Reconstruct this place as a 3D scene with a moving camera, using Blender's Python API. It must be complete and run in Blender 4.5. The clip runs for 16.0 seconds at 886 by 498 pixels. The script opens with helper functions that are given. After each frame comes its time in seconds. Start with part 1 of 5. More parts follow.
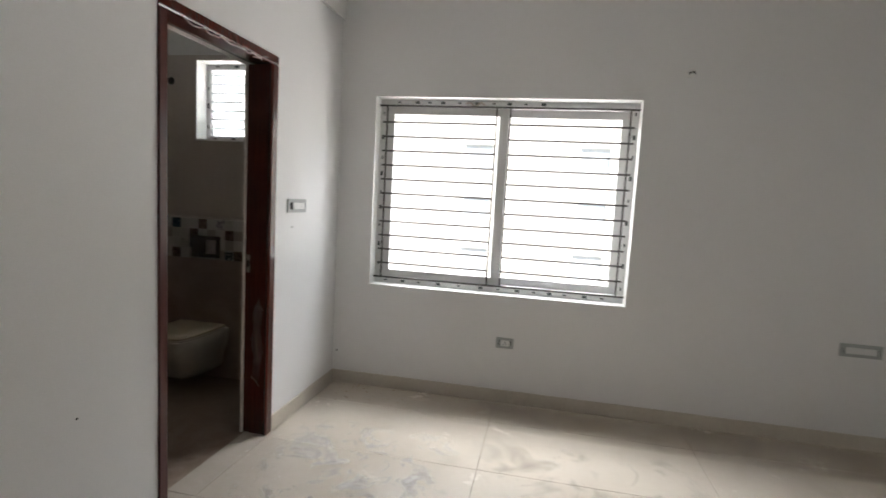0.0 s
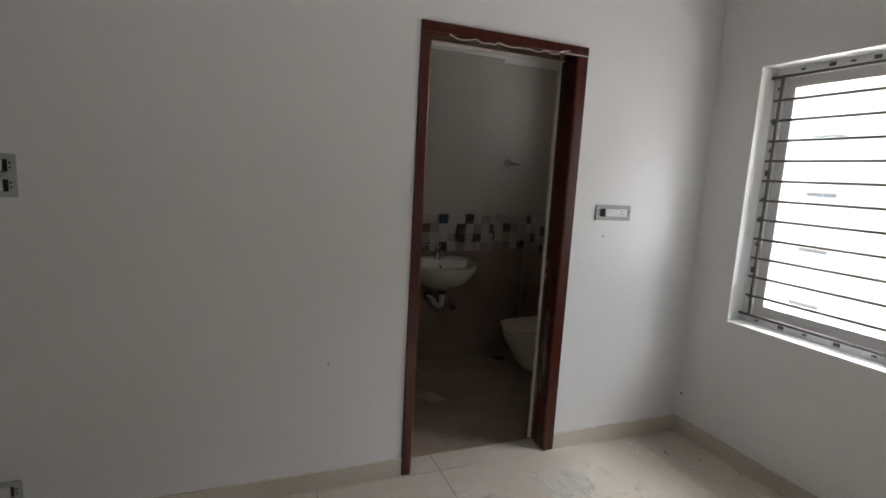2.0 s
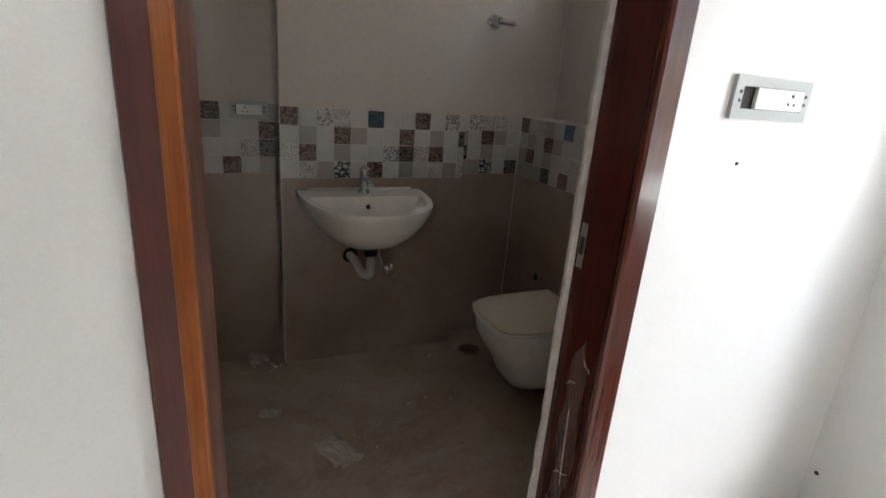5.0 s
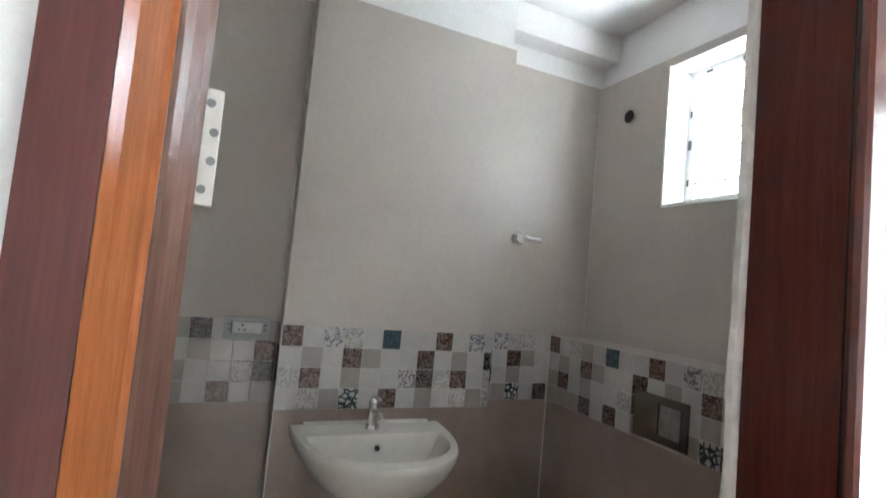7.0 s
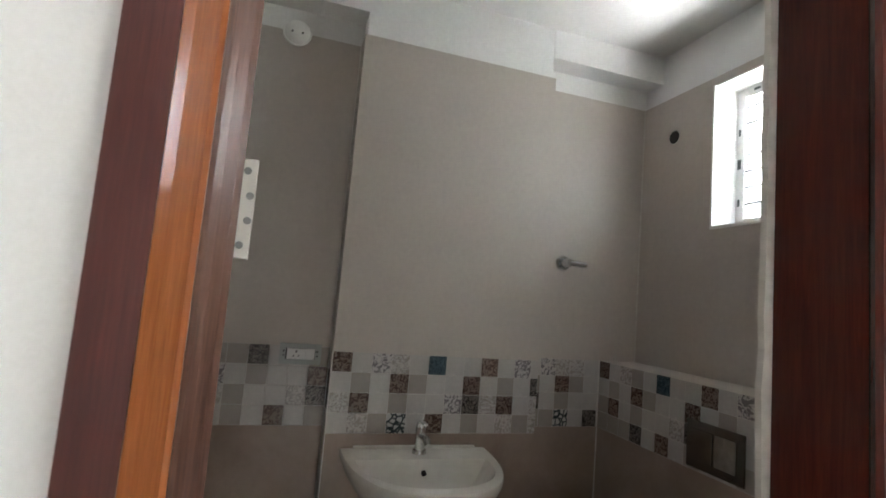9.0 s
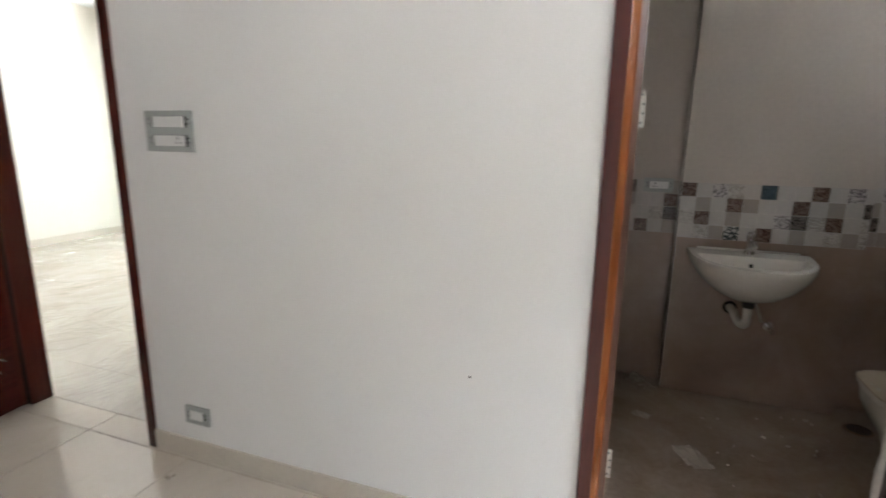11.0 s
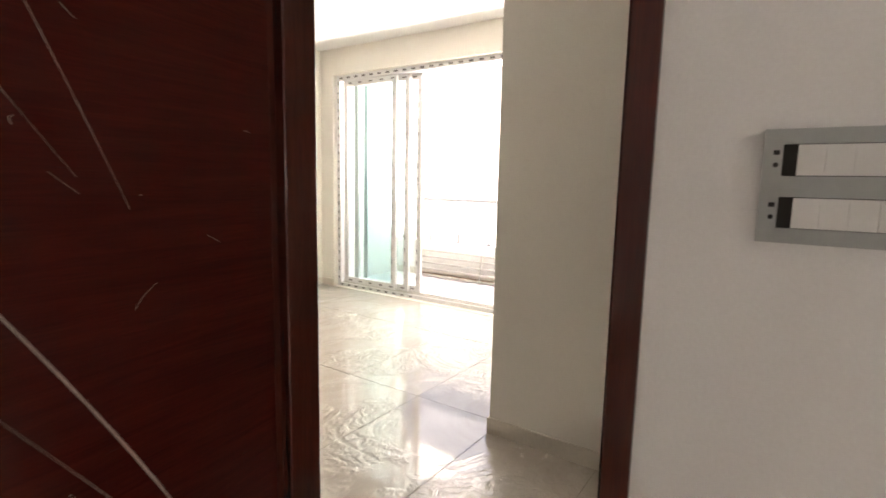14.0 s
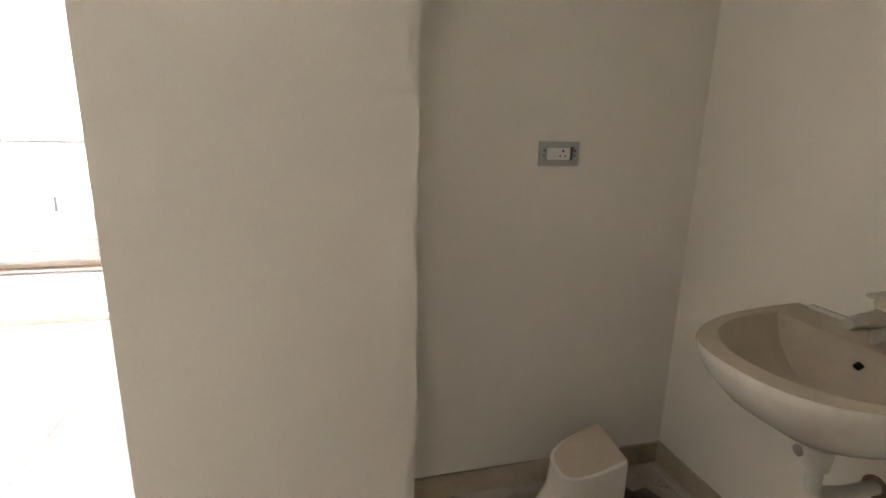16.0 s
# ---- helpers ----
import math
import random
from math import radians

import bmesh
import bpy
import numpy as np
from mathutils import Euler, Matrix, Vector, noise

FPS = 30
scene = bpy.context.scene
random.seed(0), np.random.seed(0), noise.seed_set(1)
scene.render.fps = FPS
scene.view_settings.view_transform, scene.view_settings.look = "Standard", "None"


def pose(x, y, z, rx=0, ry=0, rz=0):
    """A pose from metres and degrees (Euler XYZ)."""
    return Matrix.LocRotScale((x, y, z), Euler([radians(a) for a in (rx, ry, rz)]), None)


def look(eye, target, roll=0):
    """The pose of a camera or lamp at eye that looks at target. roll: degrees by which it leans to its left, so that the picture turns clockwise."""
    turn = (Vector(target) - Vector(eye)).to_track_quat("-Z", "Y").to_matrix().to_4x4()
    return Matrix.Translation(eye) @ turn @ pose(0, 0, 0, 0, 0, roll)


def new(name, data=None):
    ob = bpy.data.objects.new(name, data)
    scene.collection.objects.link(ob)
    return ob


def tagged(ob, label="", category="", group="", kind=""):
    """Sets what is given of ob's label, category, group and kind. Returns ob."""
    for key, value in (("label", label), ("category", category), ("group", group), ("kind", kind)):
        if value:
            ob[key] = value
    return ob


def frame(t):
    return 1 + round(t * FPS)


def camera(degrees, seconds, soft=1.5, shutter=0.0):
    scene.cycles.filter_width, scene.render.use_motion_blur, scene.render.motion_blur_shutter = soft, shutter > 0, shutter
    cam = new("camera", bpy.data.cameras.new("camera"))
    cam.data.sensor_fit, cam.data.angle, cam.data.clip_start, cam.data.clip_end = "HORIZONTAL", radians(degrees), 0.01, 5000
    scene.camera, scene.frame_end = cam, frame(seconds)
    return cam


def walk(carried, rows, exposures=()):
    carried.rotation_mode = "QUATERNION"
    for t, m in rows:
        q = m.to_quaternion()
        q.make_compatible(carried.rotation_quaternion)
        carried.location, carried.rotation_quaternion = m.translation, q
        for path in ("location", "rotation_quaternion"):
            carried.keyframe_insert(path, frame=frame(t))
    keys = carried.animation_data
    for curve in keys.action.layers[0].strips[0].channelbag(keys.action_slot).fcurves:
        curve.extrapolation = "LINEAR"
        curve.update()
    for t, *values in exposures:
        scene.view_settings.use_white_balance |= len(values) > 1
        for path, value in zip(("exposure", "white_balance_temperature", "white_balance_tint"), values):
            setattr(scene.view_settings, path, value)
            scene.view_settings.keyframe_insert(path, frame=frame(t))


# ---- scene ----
cam = camera(82.5, 16.0, soft=1.6, shutter=0.2)
PATH = [
    (0, (1.478, -3.437, 1.394), (1.088, -1.485, 1.195), 3.14),
    (0.5, (1.717, -3.233, 1.424), (0.722, -1.508, 1.233), 2.78),
    (1, (1.983, -3.011, 1.461), (0.53, -1.656, 1.228), 1.83),
    (1.5, (2.123, -2.744, 1.456), (0.407, -1.752, 1.19), 2.31),
    (2, (2.16, -2.44, 1.452), (0.322, -1.705, 1.161), 3.18),
    (2.5, (2.127, -2.087, 1.43), (0.24, -1.52, 1.083), 3.21),
    (3, (1.894, -1.841, 1.397), (-0.005, -1.36, 0.998), 3.68),
    (3.2, (1.783, -1.742, 1.391), (-0.129, -1.316, 0.991), 3.45),
    (5.3, (0.563, -1.628, 1.261), (-1.082, -0.713, 0.584), 4.9),
    (5.5, (0.488, -1.64, 1.251), (-1.113, -0.66, 0.557), 5.1),
    (6, (0.398, -1.632, 1.261), (-1.227, -0.649, 0.634), 5.0),
    (6.5, (0.353, -1.623, 1.318), (-1.412, -0.736, 1.001), 5.48),
    (7, (0.353, -1.624, 1.346), (-1.474, -0.819, 1.478), 5.36),
    (7.5, (0.362, -1.619, 1.385), (-1.431, -0.88, 1.876), 5.79),
    (8, (0.383, -1.613, 1.402), (-1.372, -0.925, 2.07), 5.72),
    (8.5, (0.386, -1.607, 1.401), (-1.421, -0.909, 1.901), 4.53),
    (8.7, (0.384, -1.598, 1.39), (-1.458, -0.893, 1.721), 4.15),
    (10.8, (1.339, -1.65, 1.337), (-0.566, -2.085, 0.907), 1.32),
    (11, (1.459, -1.662, 1.356), (-0.378, -2.328, 0.929), 0.82),
    (11.5, (1.783, -1.716, 1.359), (0.2, -2.876, 0.975), 0.19),
    (12, (1.881, -1.811, 1.356), (0.534, -3.236, 0.96), 0.09),
    (12.5, (1.718, -2.102, 1.344), (0.459, -3.614, 0.984), 0.88),
    (13, (1.447, -2.487, 1.349), (0.154, -3.985, 1.053), 1.3),
    (13.5, (1.145, -2.95, 1.355), (-0.285, -4.326, 1.105), 1.56),
    (14, (0.811, -3.344, 1.365), (-0.822, -4.468, 1.101), 1.2),
    (14.5, (0.541, -3.669, 1.318), (-1.319, -4.346, 1.03), 0.22),
    (15, (0.284, -3.873, 1.318), (-1.682, -3.987, 0.97), -0.31),
    (15.5, (0.068, -4.007, 1.329), (-1.851, -3.633, 0.91), 0.22),
    (16, (-0.138, -4.108, 1.317), (-2.013, -3.601, 0.84), 1.39),
]
# ---- light ----
EXPOSURES = [(0.0, 2.42, 6650, 13), (1.0, 2.12, 6500, 13), (2.0, 2.08, 6550, 14), (3.2, 2.34, 6550, 13), (5.3, 3.7, 6450, 13), (5.7, 4.05, 6400, 12), (6.1, 4.5, 6200, 11), (7.0, 4.58, 5900, 9), (8.0, 4.1, 6150, 11), (8.7, 3.95, 6300, 11), (10.8, 3.6, 6450, 14), (11.8, 3.64, 6400, 14), (12.5, 3.66, 6600, 17), (13.5, 3.36, 7000, 18), (14.0, 3.25, 7400, 21), (15.0, 3.02, 7500, 21), (15.5, 2.74, 8100, 22), (16.0, 3.8, 7100, 20)]
walk(cam, [(t, look(eye, target, roll)) for t, eye, target, roll in PATH], EXPOSURES)

world = bpy.data.worlds.new("sky")
scene.world = world
world.use_nodes = True
wn = world.node_tree.nodes
sky = wn.new("ShaderNodeTexSky")
sky.sky_type = "NISHITA"
sky.sun_disc = False
sky.sun_elevation, sky.sun_rotation = radians(51), radians(150)
world.node_tree.links.new(sky.outputs[0], wn["Background"].inputs[0])
wn["Background"].inputs[1].default_value = 0.05
sun_data = bpy.data.lights.new("sun", "SUN")
sun_data.energy, sun_data.angle, sun_data.color = 2.7, radians(0.5), (1.0, 0.95, 0.88)
sun = new("sun", sun_data)
sun.matrix_world = look((4.0, -7.0, 10.0), (0, 0, 0))


def opening_lamp(name, eye, target, w, h, watts, colour=(0.93, 0.97, 1.0)):
    """An added lamp outside an opening, out of sight, replacing sky or ground-bounce light."""
    d = bpy.data.lights.new(name, "AREA")
    d.shape, d.size, d.size_y, d.energy, d.color = "RECTANGLE", w, h, watts, colour
    ob = new(name, d)
    ob.matrix_world = look(eye, target)


# sky ones stand high; the others are added low fills that brighten the ceilings
opening_lamp("sky_bedroom", (1.15, 1.7, 3.6), (1.15, -1.6, 0.8), 3.0, 1.6, 80)
opening_lamp("bounce_fill_bedroom", (1.15, 1.25, 0.30), (1.15, -1.0, 2.9), 3.0, 1.0, 24, (0.96, 0.97, 1.0))
opening_lamp("sky_bathroom", (-0.90, 1.15, 2.6), (-0.86, -0.6, 1.6), 1.7, 1.5, 68)
opening_lamp("bounce_fill_bathroom", (-0.86, 1.05, 0.85), (-0.86, -0.55, 2.45), 1.8, 1.6, 23, (0.98, 0.97, 0.95))
opening_lamp("sky_balcony", (-6.2, -6.3, 3.7), (-2.8, -6.0, 0.6), 5.0, 2.0, 6)
# unseen fill behind the parapet, added to brighten living room and hall
opening_lamp("bounce_fill_balcony", (-6.1, -6.3, -0.15), (-2.7, -6.0, 3.15), 4.0, 1.1, 200, (0.97, 0.97, 0.98))


# ---- materials ----
def nodes_of(name):
    m = bpy.data.materials.new(name)
    m.use_nodes = True
    nt = m.node_tree
    return m, nt, nt.nodes, nt.links, nt.nodes["Principled BSDF"]


def coords(nt, scale=(1, 1, 1), kind="Object"):
    tc = nt.nodes.new("ShaderNodeTexCoord")
    mp = nt.nodes.new("ShaderNodeMapping")
    mp.inputs["Scale"].default_value = scale
    nt.links.new(tc.outputs[kind], mp.inputs[0])
    return mp.outputs[0]


def noise_tex(nt, vec, scale, detail=4, rough=0.55, distort=0.0):
    n = nt.nodes.new("ShaderNodeTexNoise")
    n.inputs["Scale"].default_value = scale
    n.inputs["Detail"].default_value = detail
    n.inputs["Roughness"].default_value = rough
    n.inputs["Distortion"].default_value = distort
    nt.links.new(vec, n.inputs["Vector"])
    return n.outputs["Fac"]


def ramp(nt, fac, stops):
    r = nt.nodes.new("ShaderNodeValToRGB")
    els = r.color_ramp.elements
    while len(els) < len(stops):
        els.new(0.5)
    for e, (p, c) in zip(els, stops):
        e.position = p
        e.color = (*c, 1) if len(c) == 3 else c
    nt.links.new(fac, r.inputs[0])
    return r.outputs[0]


def mixed(nt, fac, a, b, blend="MIX"):
    m = nt.nodes.new("ShaderNodeMix")
    m.data_type, m.blend_type = "RGBA", blend
    for sock, val in ((m.inputs["Factor"], fac), (m.inputs["A"], a), (m.inputs["B"], b)):
        if isinstance(val, (int, float)):
            sock.default_value = val
        elif isinstance(val, tuple):
            sock.default_value = (*val, 1) if len(val) == 3 else val
        else:
            nt.links.new(val, sock)
    return m.outputs["Result"]


def bump(nt, bsdf, height, strength=0.1, distance=0.002):
    b = nt.nodes.new("ShaderNodeBump")
    b.inputs["Strength"].default_value = strength
    b.inputs["Distance"].default_value = distance
    nt.links.new(height, b.inputs["Height"])
    nt.links.new(b.outputs[0], bsdf.inputs["Normal"])


def grey(v):
    return (v, v, v)


def stained(name, c, stain, rough=0.6, coarse=2.0, fine=60.0, amount=0.5, relief=0.08, metal=0.0, spec=0.5):
    """A surface with a coarse stain and a fine grain over one base colour."""
    m, nt, N, L, b = nodes_of(name)
    v = coords(nt)
    big = ramp(nt, noise_tex(nt, v, coarse, 6, 0.6, 0.4), [(0.25, grey(0.0)), (0.80, grey(1.0))])
    mul = N.new("ShaderNodeMath")
    mul.operation = "MULTIPLY"
    mul.inputs[1].default_value = amount
    L.new(big, mul.inputs[0])
    col = mixed(nt, mul.outputs[0], c, stain)
    small = noise_tex(nt, v, fine, 4, 0.6)
    col = mixed(nt, 1.0, col, ramp(nt, small, [(0.3, grey(0.93)), (0.7, grey(1.0))]), "MULTIPLY")
    L.new(col, b.inputs["Base Color"])
    L.new(ramp(nt, noise_tex(nt, v, coarse * 3, 4), [(0.2, grey(max(rough - 0.03, 0.02))), (0.8, grey(min(rough + 0.04, 1)))]), b.inputs["Roughness"])
    b.inputs["Metallic"].default_value = metal
    b.inputs["Specular IOR Level"].default_value = spec
    bump(nt, b, small, relief)
    return m


def rolled(name, c, stain):
    """Emulsion put on with a roller: a fine pile, slow waves in the plaster and faint grey rubs."""
    m, nt, N, L, b = nodes_of(name)
    v = coords(nt)
    col = mixed(nt, ramp(nt, noise_tex(nt, v, 0.9, 7, 0.62, 0.5), [(0.30, grey(0.0)), (0.78, grey(0.6))]), c, stain)
    rub = ramp(nt, noise_tex(nt, v, 5.5, 6, 0.72, 2.2), [(0.66, grey(0.0)), (0.80, grey(0.10))])
    col = mixed(nt, rub, col, (0.45, 0.44, 0.42))
    pile = noise_tex(nt, v, 170, 3, 0.6)
    col = mixed(nt, 1.0, col, ramp(nt, pile, [(0.3, grey(0.955)), (0.7, grey(1.0))]), "MULTIPLY")
    L.new(col, b.inputs["Base Color"])
    L.new(ramp(nt, noise_tex(nt, v, 3.0, 4), [(0.2, grey(0.50)), (0.8, grey(0.60))]), b.inputs["Roughness"])
    wave = N.new("ShaderNodeMath")
    wave.operation = "MULTIPLY_ADD"
    wave.inputs[1].default_value = 7.0
    L.new(noise_tex(nt, v, 7.0, 3, 0.5), wave.inputs[0])
    L.new(pile, wave.inputs[2])
    bump(nt, b, wave.outputs[0], 0.22, 0.0011)
    return m


def wood(name, dark, light, rough=0.25, along="z", scale=1.0, coat=0.25, spec=0.35):
    """Polished veneer with grain along one axis."""
    m, nt, N, L, b = nodes_of(name)
    s = {"z": (28, 28, 1.6), "x": (1.6, 28, 28), "y": (28, 1.6, 28)}[along]
    v = coords(nt, tuple(q * scale for q in s))
    g = noise_tex(nt, v, 2.2, 8, 0.65, 1.2)
    f = noise_tex(nt, v, 14, 4, 0.6)
    col = mixed(nt, ramp(nt, g, [(0.3, grey(0)), (0.72, grey(1))]), dark, light)
    col = mixed(nt, 1.0, col, ramp(nt, f, [(0.25, grey(0.72)), (0.7, grey(1.0))]), "MULTIPLY")
    L.new(col, b.inputs["Base Color"])
    L.new(ramp(nt, f, [(0.2, grey(rough + 0.04)), (0.8, grey(rough))]), b.inputs["Roughness"])
    bump(nt, b, f, 0.06, 0.001)
    b.inputs["Specular IOR Level"].default_value = spec
    b.inputs["Coat Weight"].default_value = coat
    b.inputs["Coat Roughness"].default_value = 0.1
    return m


def plain(name, c, rough=0.4, metal=0.0, grain=0.0):
    m, nt, N, L, b = nodes_of(name)
    b.inputs["Base Color"].default_value = (*c, 1)
    b.inputs["Roughness"].default_value = rough
    b.inputs["Metallic"].default_value = metal
    if grain:
        v = coords(nt)
        g = noise_tex(nt, v, 40, 5)
        L.new(mixed(nt, 1.0, c, ramp(nt, g, [(0.3, grey(1 - grain)), (0.7, grey(1.0))]), "MULTIPLY"), b.inputs["Base Color"])
        L.new(ramp(nt, noise_tex(nt, v, 12, 5), [(0.3, grey(rough * 0.8)), (0.75, grey(min(rough * 1.5 + 0.05, 1)))]), b.inputs["Roughness"])
    return m


def hazy(name, c):
    """Clear film gone milky in patches."""
    m, nt, N, L, b = nodes_of(name)
    b.inputs["Base Color"].default_value = (*c, 1)
    b.inputs["Roughness"].default_value = 0.22
    L.new(ramp(nt, noise_tex(nt, coords(nt), 35, 6, 0.7, 1.5), [(0.35, grey(0.04)), (0.75, grey(0.17))]), b.inputs["Alpha"])
    return m


def glass_mat(name, tint=(1, 1, 1), rough=0.0):
    m, nt, N, L, b = nodes_of(name)
    out = N["Material Output"]
    t = N.new("ShaderNodeBsdfTransparent")
    t.inputs[0].default_value = (*tint, 1)
    g = N.new("ShaderNodeBsdfGlossy")
    g.inputs["Roughness"].default_value = rough
    mx = N.new("ShaderNodeMixShader")
    mx.inputs[0].default_value = 0.05
    L.new(t.outputs[0], mx.inputs[1])
    L.new(g.outputs[0], mx.inputs[2])
    L.new(mx.outputs[0], out.inputs[0])
    return m


def frosted(name, c):
    m, nt, N, L, b = nodes_of(name)
    b.inputs["Base Color"].default_value = (*c, 1)
    b.inputs["Roughness"].default_value = 0.3
    t = N.new("ShaderNodeBsdfTranslucent")
    t.inputs[0].default_value = (*c, 1)
    mx = N.new("ShaderNodeMixShader")
    mx.inputs[0].default_value = 0.65
    L.new(b.outputs[0], mx.inputs[1])
    L.new(t.outputs[0], mx.inputs[2])
    L.new(mx.outputs[0], N["Material Output"].inputs[0])
    return m


def floor_mat(name, base, vein, dust, dust_lo, dust_hi, rough=0.07, wave=0.0, veil=0.75, dull=0.55):
    """Polished vitrified tile under a film of building dust, walked clear in patches."""
    m, nt, N, L, b = nodes_of(name)
    v = coords(nt, kind="Object")
    geo = N.new("ShaderNodeNewGeometry")
    pos = geo.outputs["Position"]
    vn = noise_tex(nt, pos, 1.3, 8, 0.62, 1.6)
    col = mixed(nt, ramp(nt, vn, [(0.38, grey(0)), (0.62, grey(1))]), base, vein)
    info = N.new("ShaderNodeObjectInfo")
    col = mixed(nt, 1.0, col, ramp(nt, info.outputs["Random"], [(0.0, grey(0.95)), (1.0, grey(1.0))]), "MULTIPLY")
    d1 = noise_tex(nt, pos, 2.1, 9, 0.7, 1.0)
    d2 = noise_tex(nt, pos, 11.0, 6, 0.68, 2.2)
    add = N.new("ShaderNodeMath")
    add.operation = "MULTIPLY_ADD"
    add.inputs[1].default_value, add.inputs[2].default_value = 0.45, 0.0
    L.new(d2, add.inputs[0])
    tot = N.new("ShaderNodeMath")
    L.new(d1, tot.inputs[0])
    L.new(add.outputs[0], tot.inputs[1])
    dusty = ramp(nt, tot.outputs[0], [(dust_lo, grey(0)), (dust_hi, grey(1))])
    half = N.new("ShaderNodeMath")
    half.operation = "MULTIPLY"
    half.inputs[1].default_value = veil
    L.new(dusty, half.inputs[0])
    col = mixed(nt, half.outputs[0], col, dust)
    # dark trodden smudges
    sm = ramp(nt, noise_tex(nt, pos, 3.4, 7, 0.7, 1.5), [(0.60, grey(0)), (0.80, grey(0.15))])
    col = mixed(nt, sm, col, (0.25, 0.19, 0.13))
    L.new(col, b.inputs["Base Color"])
    L.new(mixed(nt, dusty, grey(rough), grey(dull)), b.inputs["Roughness"])
    if wave:
        wv = N.new("ShaderNodeMath")
        wv.operation = "MULTIPLY"
        L.new(noise_tex(nt, pos, 10.0, 3, 0.5, 2.4), wv.inputs[0])
        L.new(ramp(nt, noise_tex(nt, pos, 1.6, 4, 0.6, 1.0), [(0.46, grey(0.03)), (0.58, grey(1.0))]), wv.inputs[1])
        bump(nt, b, wv.outputs[0], wave, 0.0075)
        b.inputs["Specular IOR Level"].default_value = 0.85
    else:
        bump(nt, b, tot.outputs[0], 0.12, 0.003)
    return m


def patterned(name, light, dark, kind, scale):
    """A small printed tile: swirls, net, leaves or zebra stripes."""
    m, nt, N, L, b = nodes_of(name)
    v = coords(nt)
    info = N.new("ShaderNodeObjectInfo")
    off = N.new("ShaderNodeVectorMath")
    off.operation = "ADD"
    sc = N.new("ShaderNodeVectorMath")
    sc.operation = "SCALE"
    sc.inputs[0].default_value = (3.1, 1.7, 2.3)
    L.new(info.outputs["Random"], sc.inputs["Scale"])
    L.new(v, off.inputs[0])
    L.new(sc.outputs[0], off.inputs[1])
    if kind == "wave":
        fac = noise_tex(nt, off.outputs[0], scale * 2.0, 2, 0.5, 2.6)
    else:
        w = N.new("ShaderNodeTexVoronoi")
        w.feature = "DISTANCE_TO_EDGE"
        w.inputs["Scale"].default_value = scale
        L.new(off.outputs[0], w.inputs["Vector"])
        fac = w.outputs["Distance"]
    stops = [(0.46, dark), (0.53, light)] if kind == "wave" else [(0.08, dark), (0.16, light)]
    L.new(ramp(nt, fac, stops), b.inputs["Base Color"])
    b.inputs["Roughness"].default_value = 0.25
    return m


PAINT = rolled("wall_paint", (0.82, 0.816, 0.806), (0.765, 0.758, 0.742))
CEILING = stained("ceiling_paint", (0.86, 0.855, 0.83), (0.80, 0.79, 0.76), 0.7, 1.3, 80, 0.4, 0.05)
HALL_PAINT = rolled("hall_paint", (0.84, 0.81, 0.73), (0.79, 0.755, 0.675))
HALL_SKIRT = stained("hall_skirting_tile", (0.74, 0.69, 0.60), (0.64, 0.57, 0.47), 0.35, 3.0, 50, 0.6, 0.04)
DIRTY_SKIRT = stained("dirty_skirting_tile", (0.55, 0.48, 0.38), (0.30, 0.22, 0.14), 0.45, 4.0, 50, 0.9, 0.06)
SKIRT = stained("skirting_tile", (0.62, 0.57, 0.49), (0.50, 0.44, 0.36), 0.35, 3.0, 50, 0.6, 0.04)
FLOOR = floor_mat("bedroom_floor_tile", (0.52, 0.462, 0.378), (0.57, 0.51, 0.425), (0.60, 0.555, 0.49), 0.52, 1.05, 0.12, 0.0, 0.55, 0.32)
FLOOR_L = floor_mat("living_floor_tile", (0.46, 0.415, 0.35), (0.535, 0.49, 0.43), (0.54, 0.50, 0.44), 0.80, 1.15, 0.03, 1.0)
GROUT_L = stained("living_grout", (0.44, 0.39, 0.32), (0.20, 0.16, 0.12), 0.9, 2.6, 60, 0.9)
GROUT = stained("grout", (0.46, 0.40, 0.32), (0.13, 0.095, 0.065), 0.9, 2.6, 60, 1.0)
BATH_FLOOR = floor_mat("bath_floor_tile", (0.215, 0.152, 0.108), (0.275, 0.20, 0.148), (0.38, 0.315, 0.25), 0.60, 0.90, 0.35)
TILE_LOW = stained("bath_tile_brown", (0.215, 0.150, 0.115), (0.40, 0.315, 0.26), 0.3, 2.8, 45, 0.95, 0.05)
TILE_HIGH = stained("bath_tile_beige", (0.55, 0.495, 0.44), (0.48, 0.425, 0.37), 0.48, 2.0, 50, 0.6, 0.04)
MAROON = wood("maroon_veneer", (0.066, 0.017, 0.014), (0.112, 0.031, 0.026), 0.28)
LEAF_WOOD = wood("leaf_veneer", (0.046, 0.0052, 0.0036), (0.088, 0.0125, 0.0085), 0.24, "x", 0.6, 0.0, 0.22)
# bathroom jambs share one polish; window light and shade are in these two tones
AMBER_LIT = wood("lit_amber_polish", (0.20, 0.058, 0.018), (0.31, 0.105, 0.036), 0.2)
REDWOOD = wood("red_polish", (0.052, 0.009, 0.006), (0.098, 0.019, 0.011), 0.2)
RAW_WOOD = wood("raw_rebate", (0.062, 0.026, 0.018), (0.165, 0.085, 0.060), 0.35)
UPVC = stained("upvc_white", (0.80, 0.80, 0.80), (0.68, 0.66, 0.62), 0.35, 3.0, 40, 0.5, 0.02)
STEEL_BAR = plain("grille_paint", (0.07, 0.065, 0.06), 0.45, 0.0, 0.2)
CHROME = plain("chrome", (0.78, 0.78, 0.78), 0.12, 1.0, 0.06)
SATIN = plain("satin_steel", (0.62, 0.60, 0.56), 0.3, 1.0, 0.1)
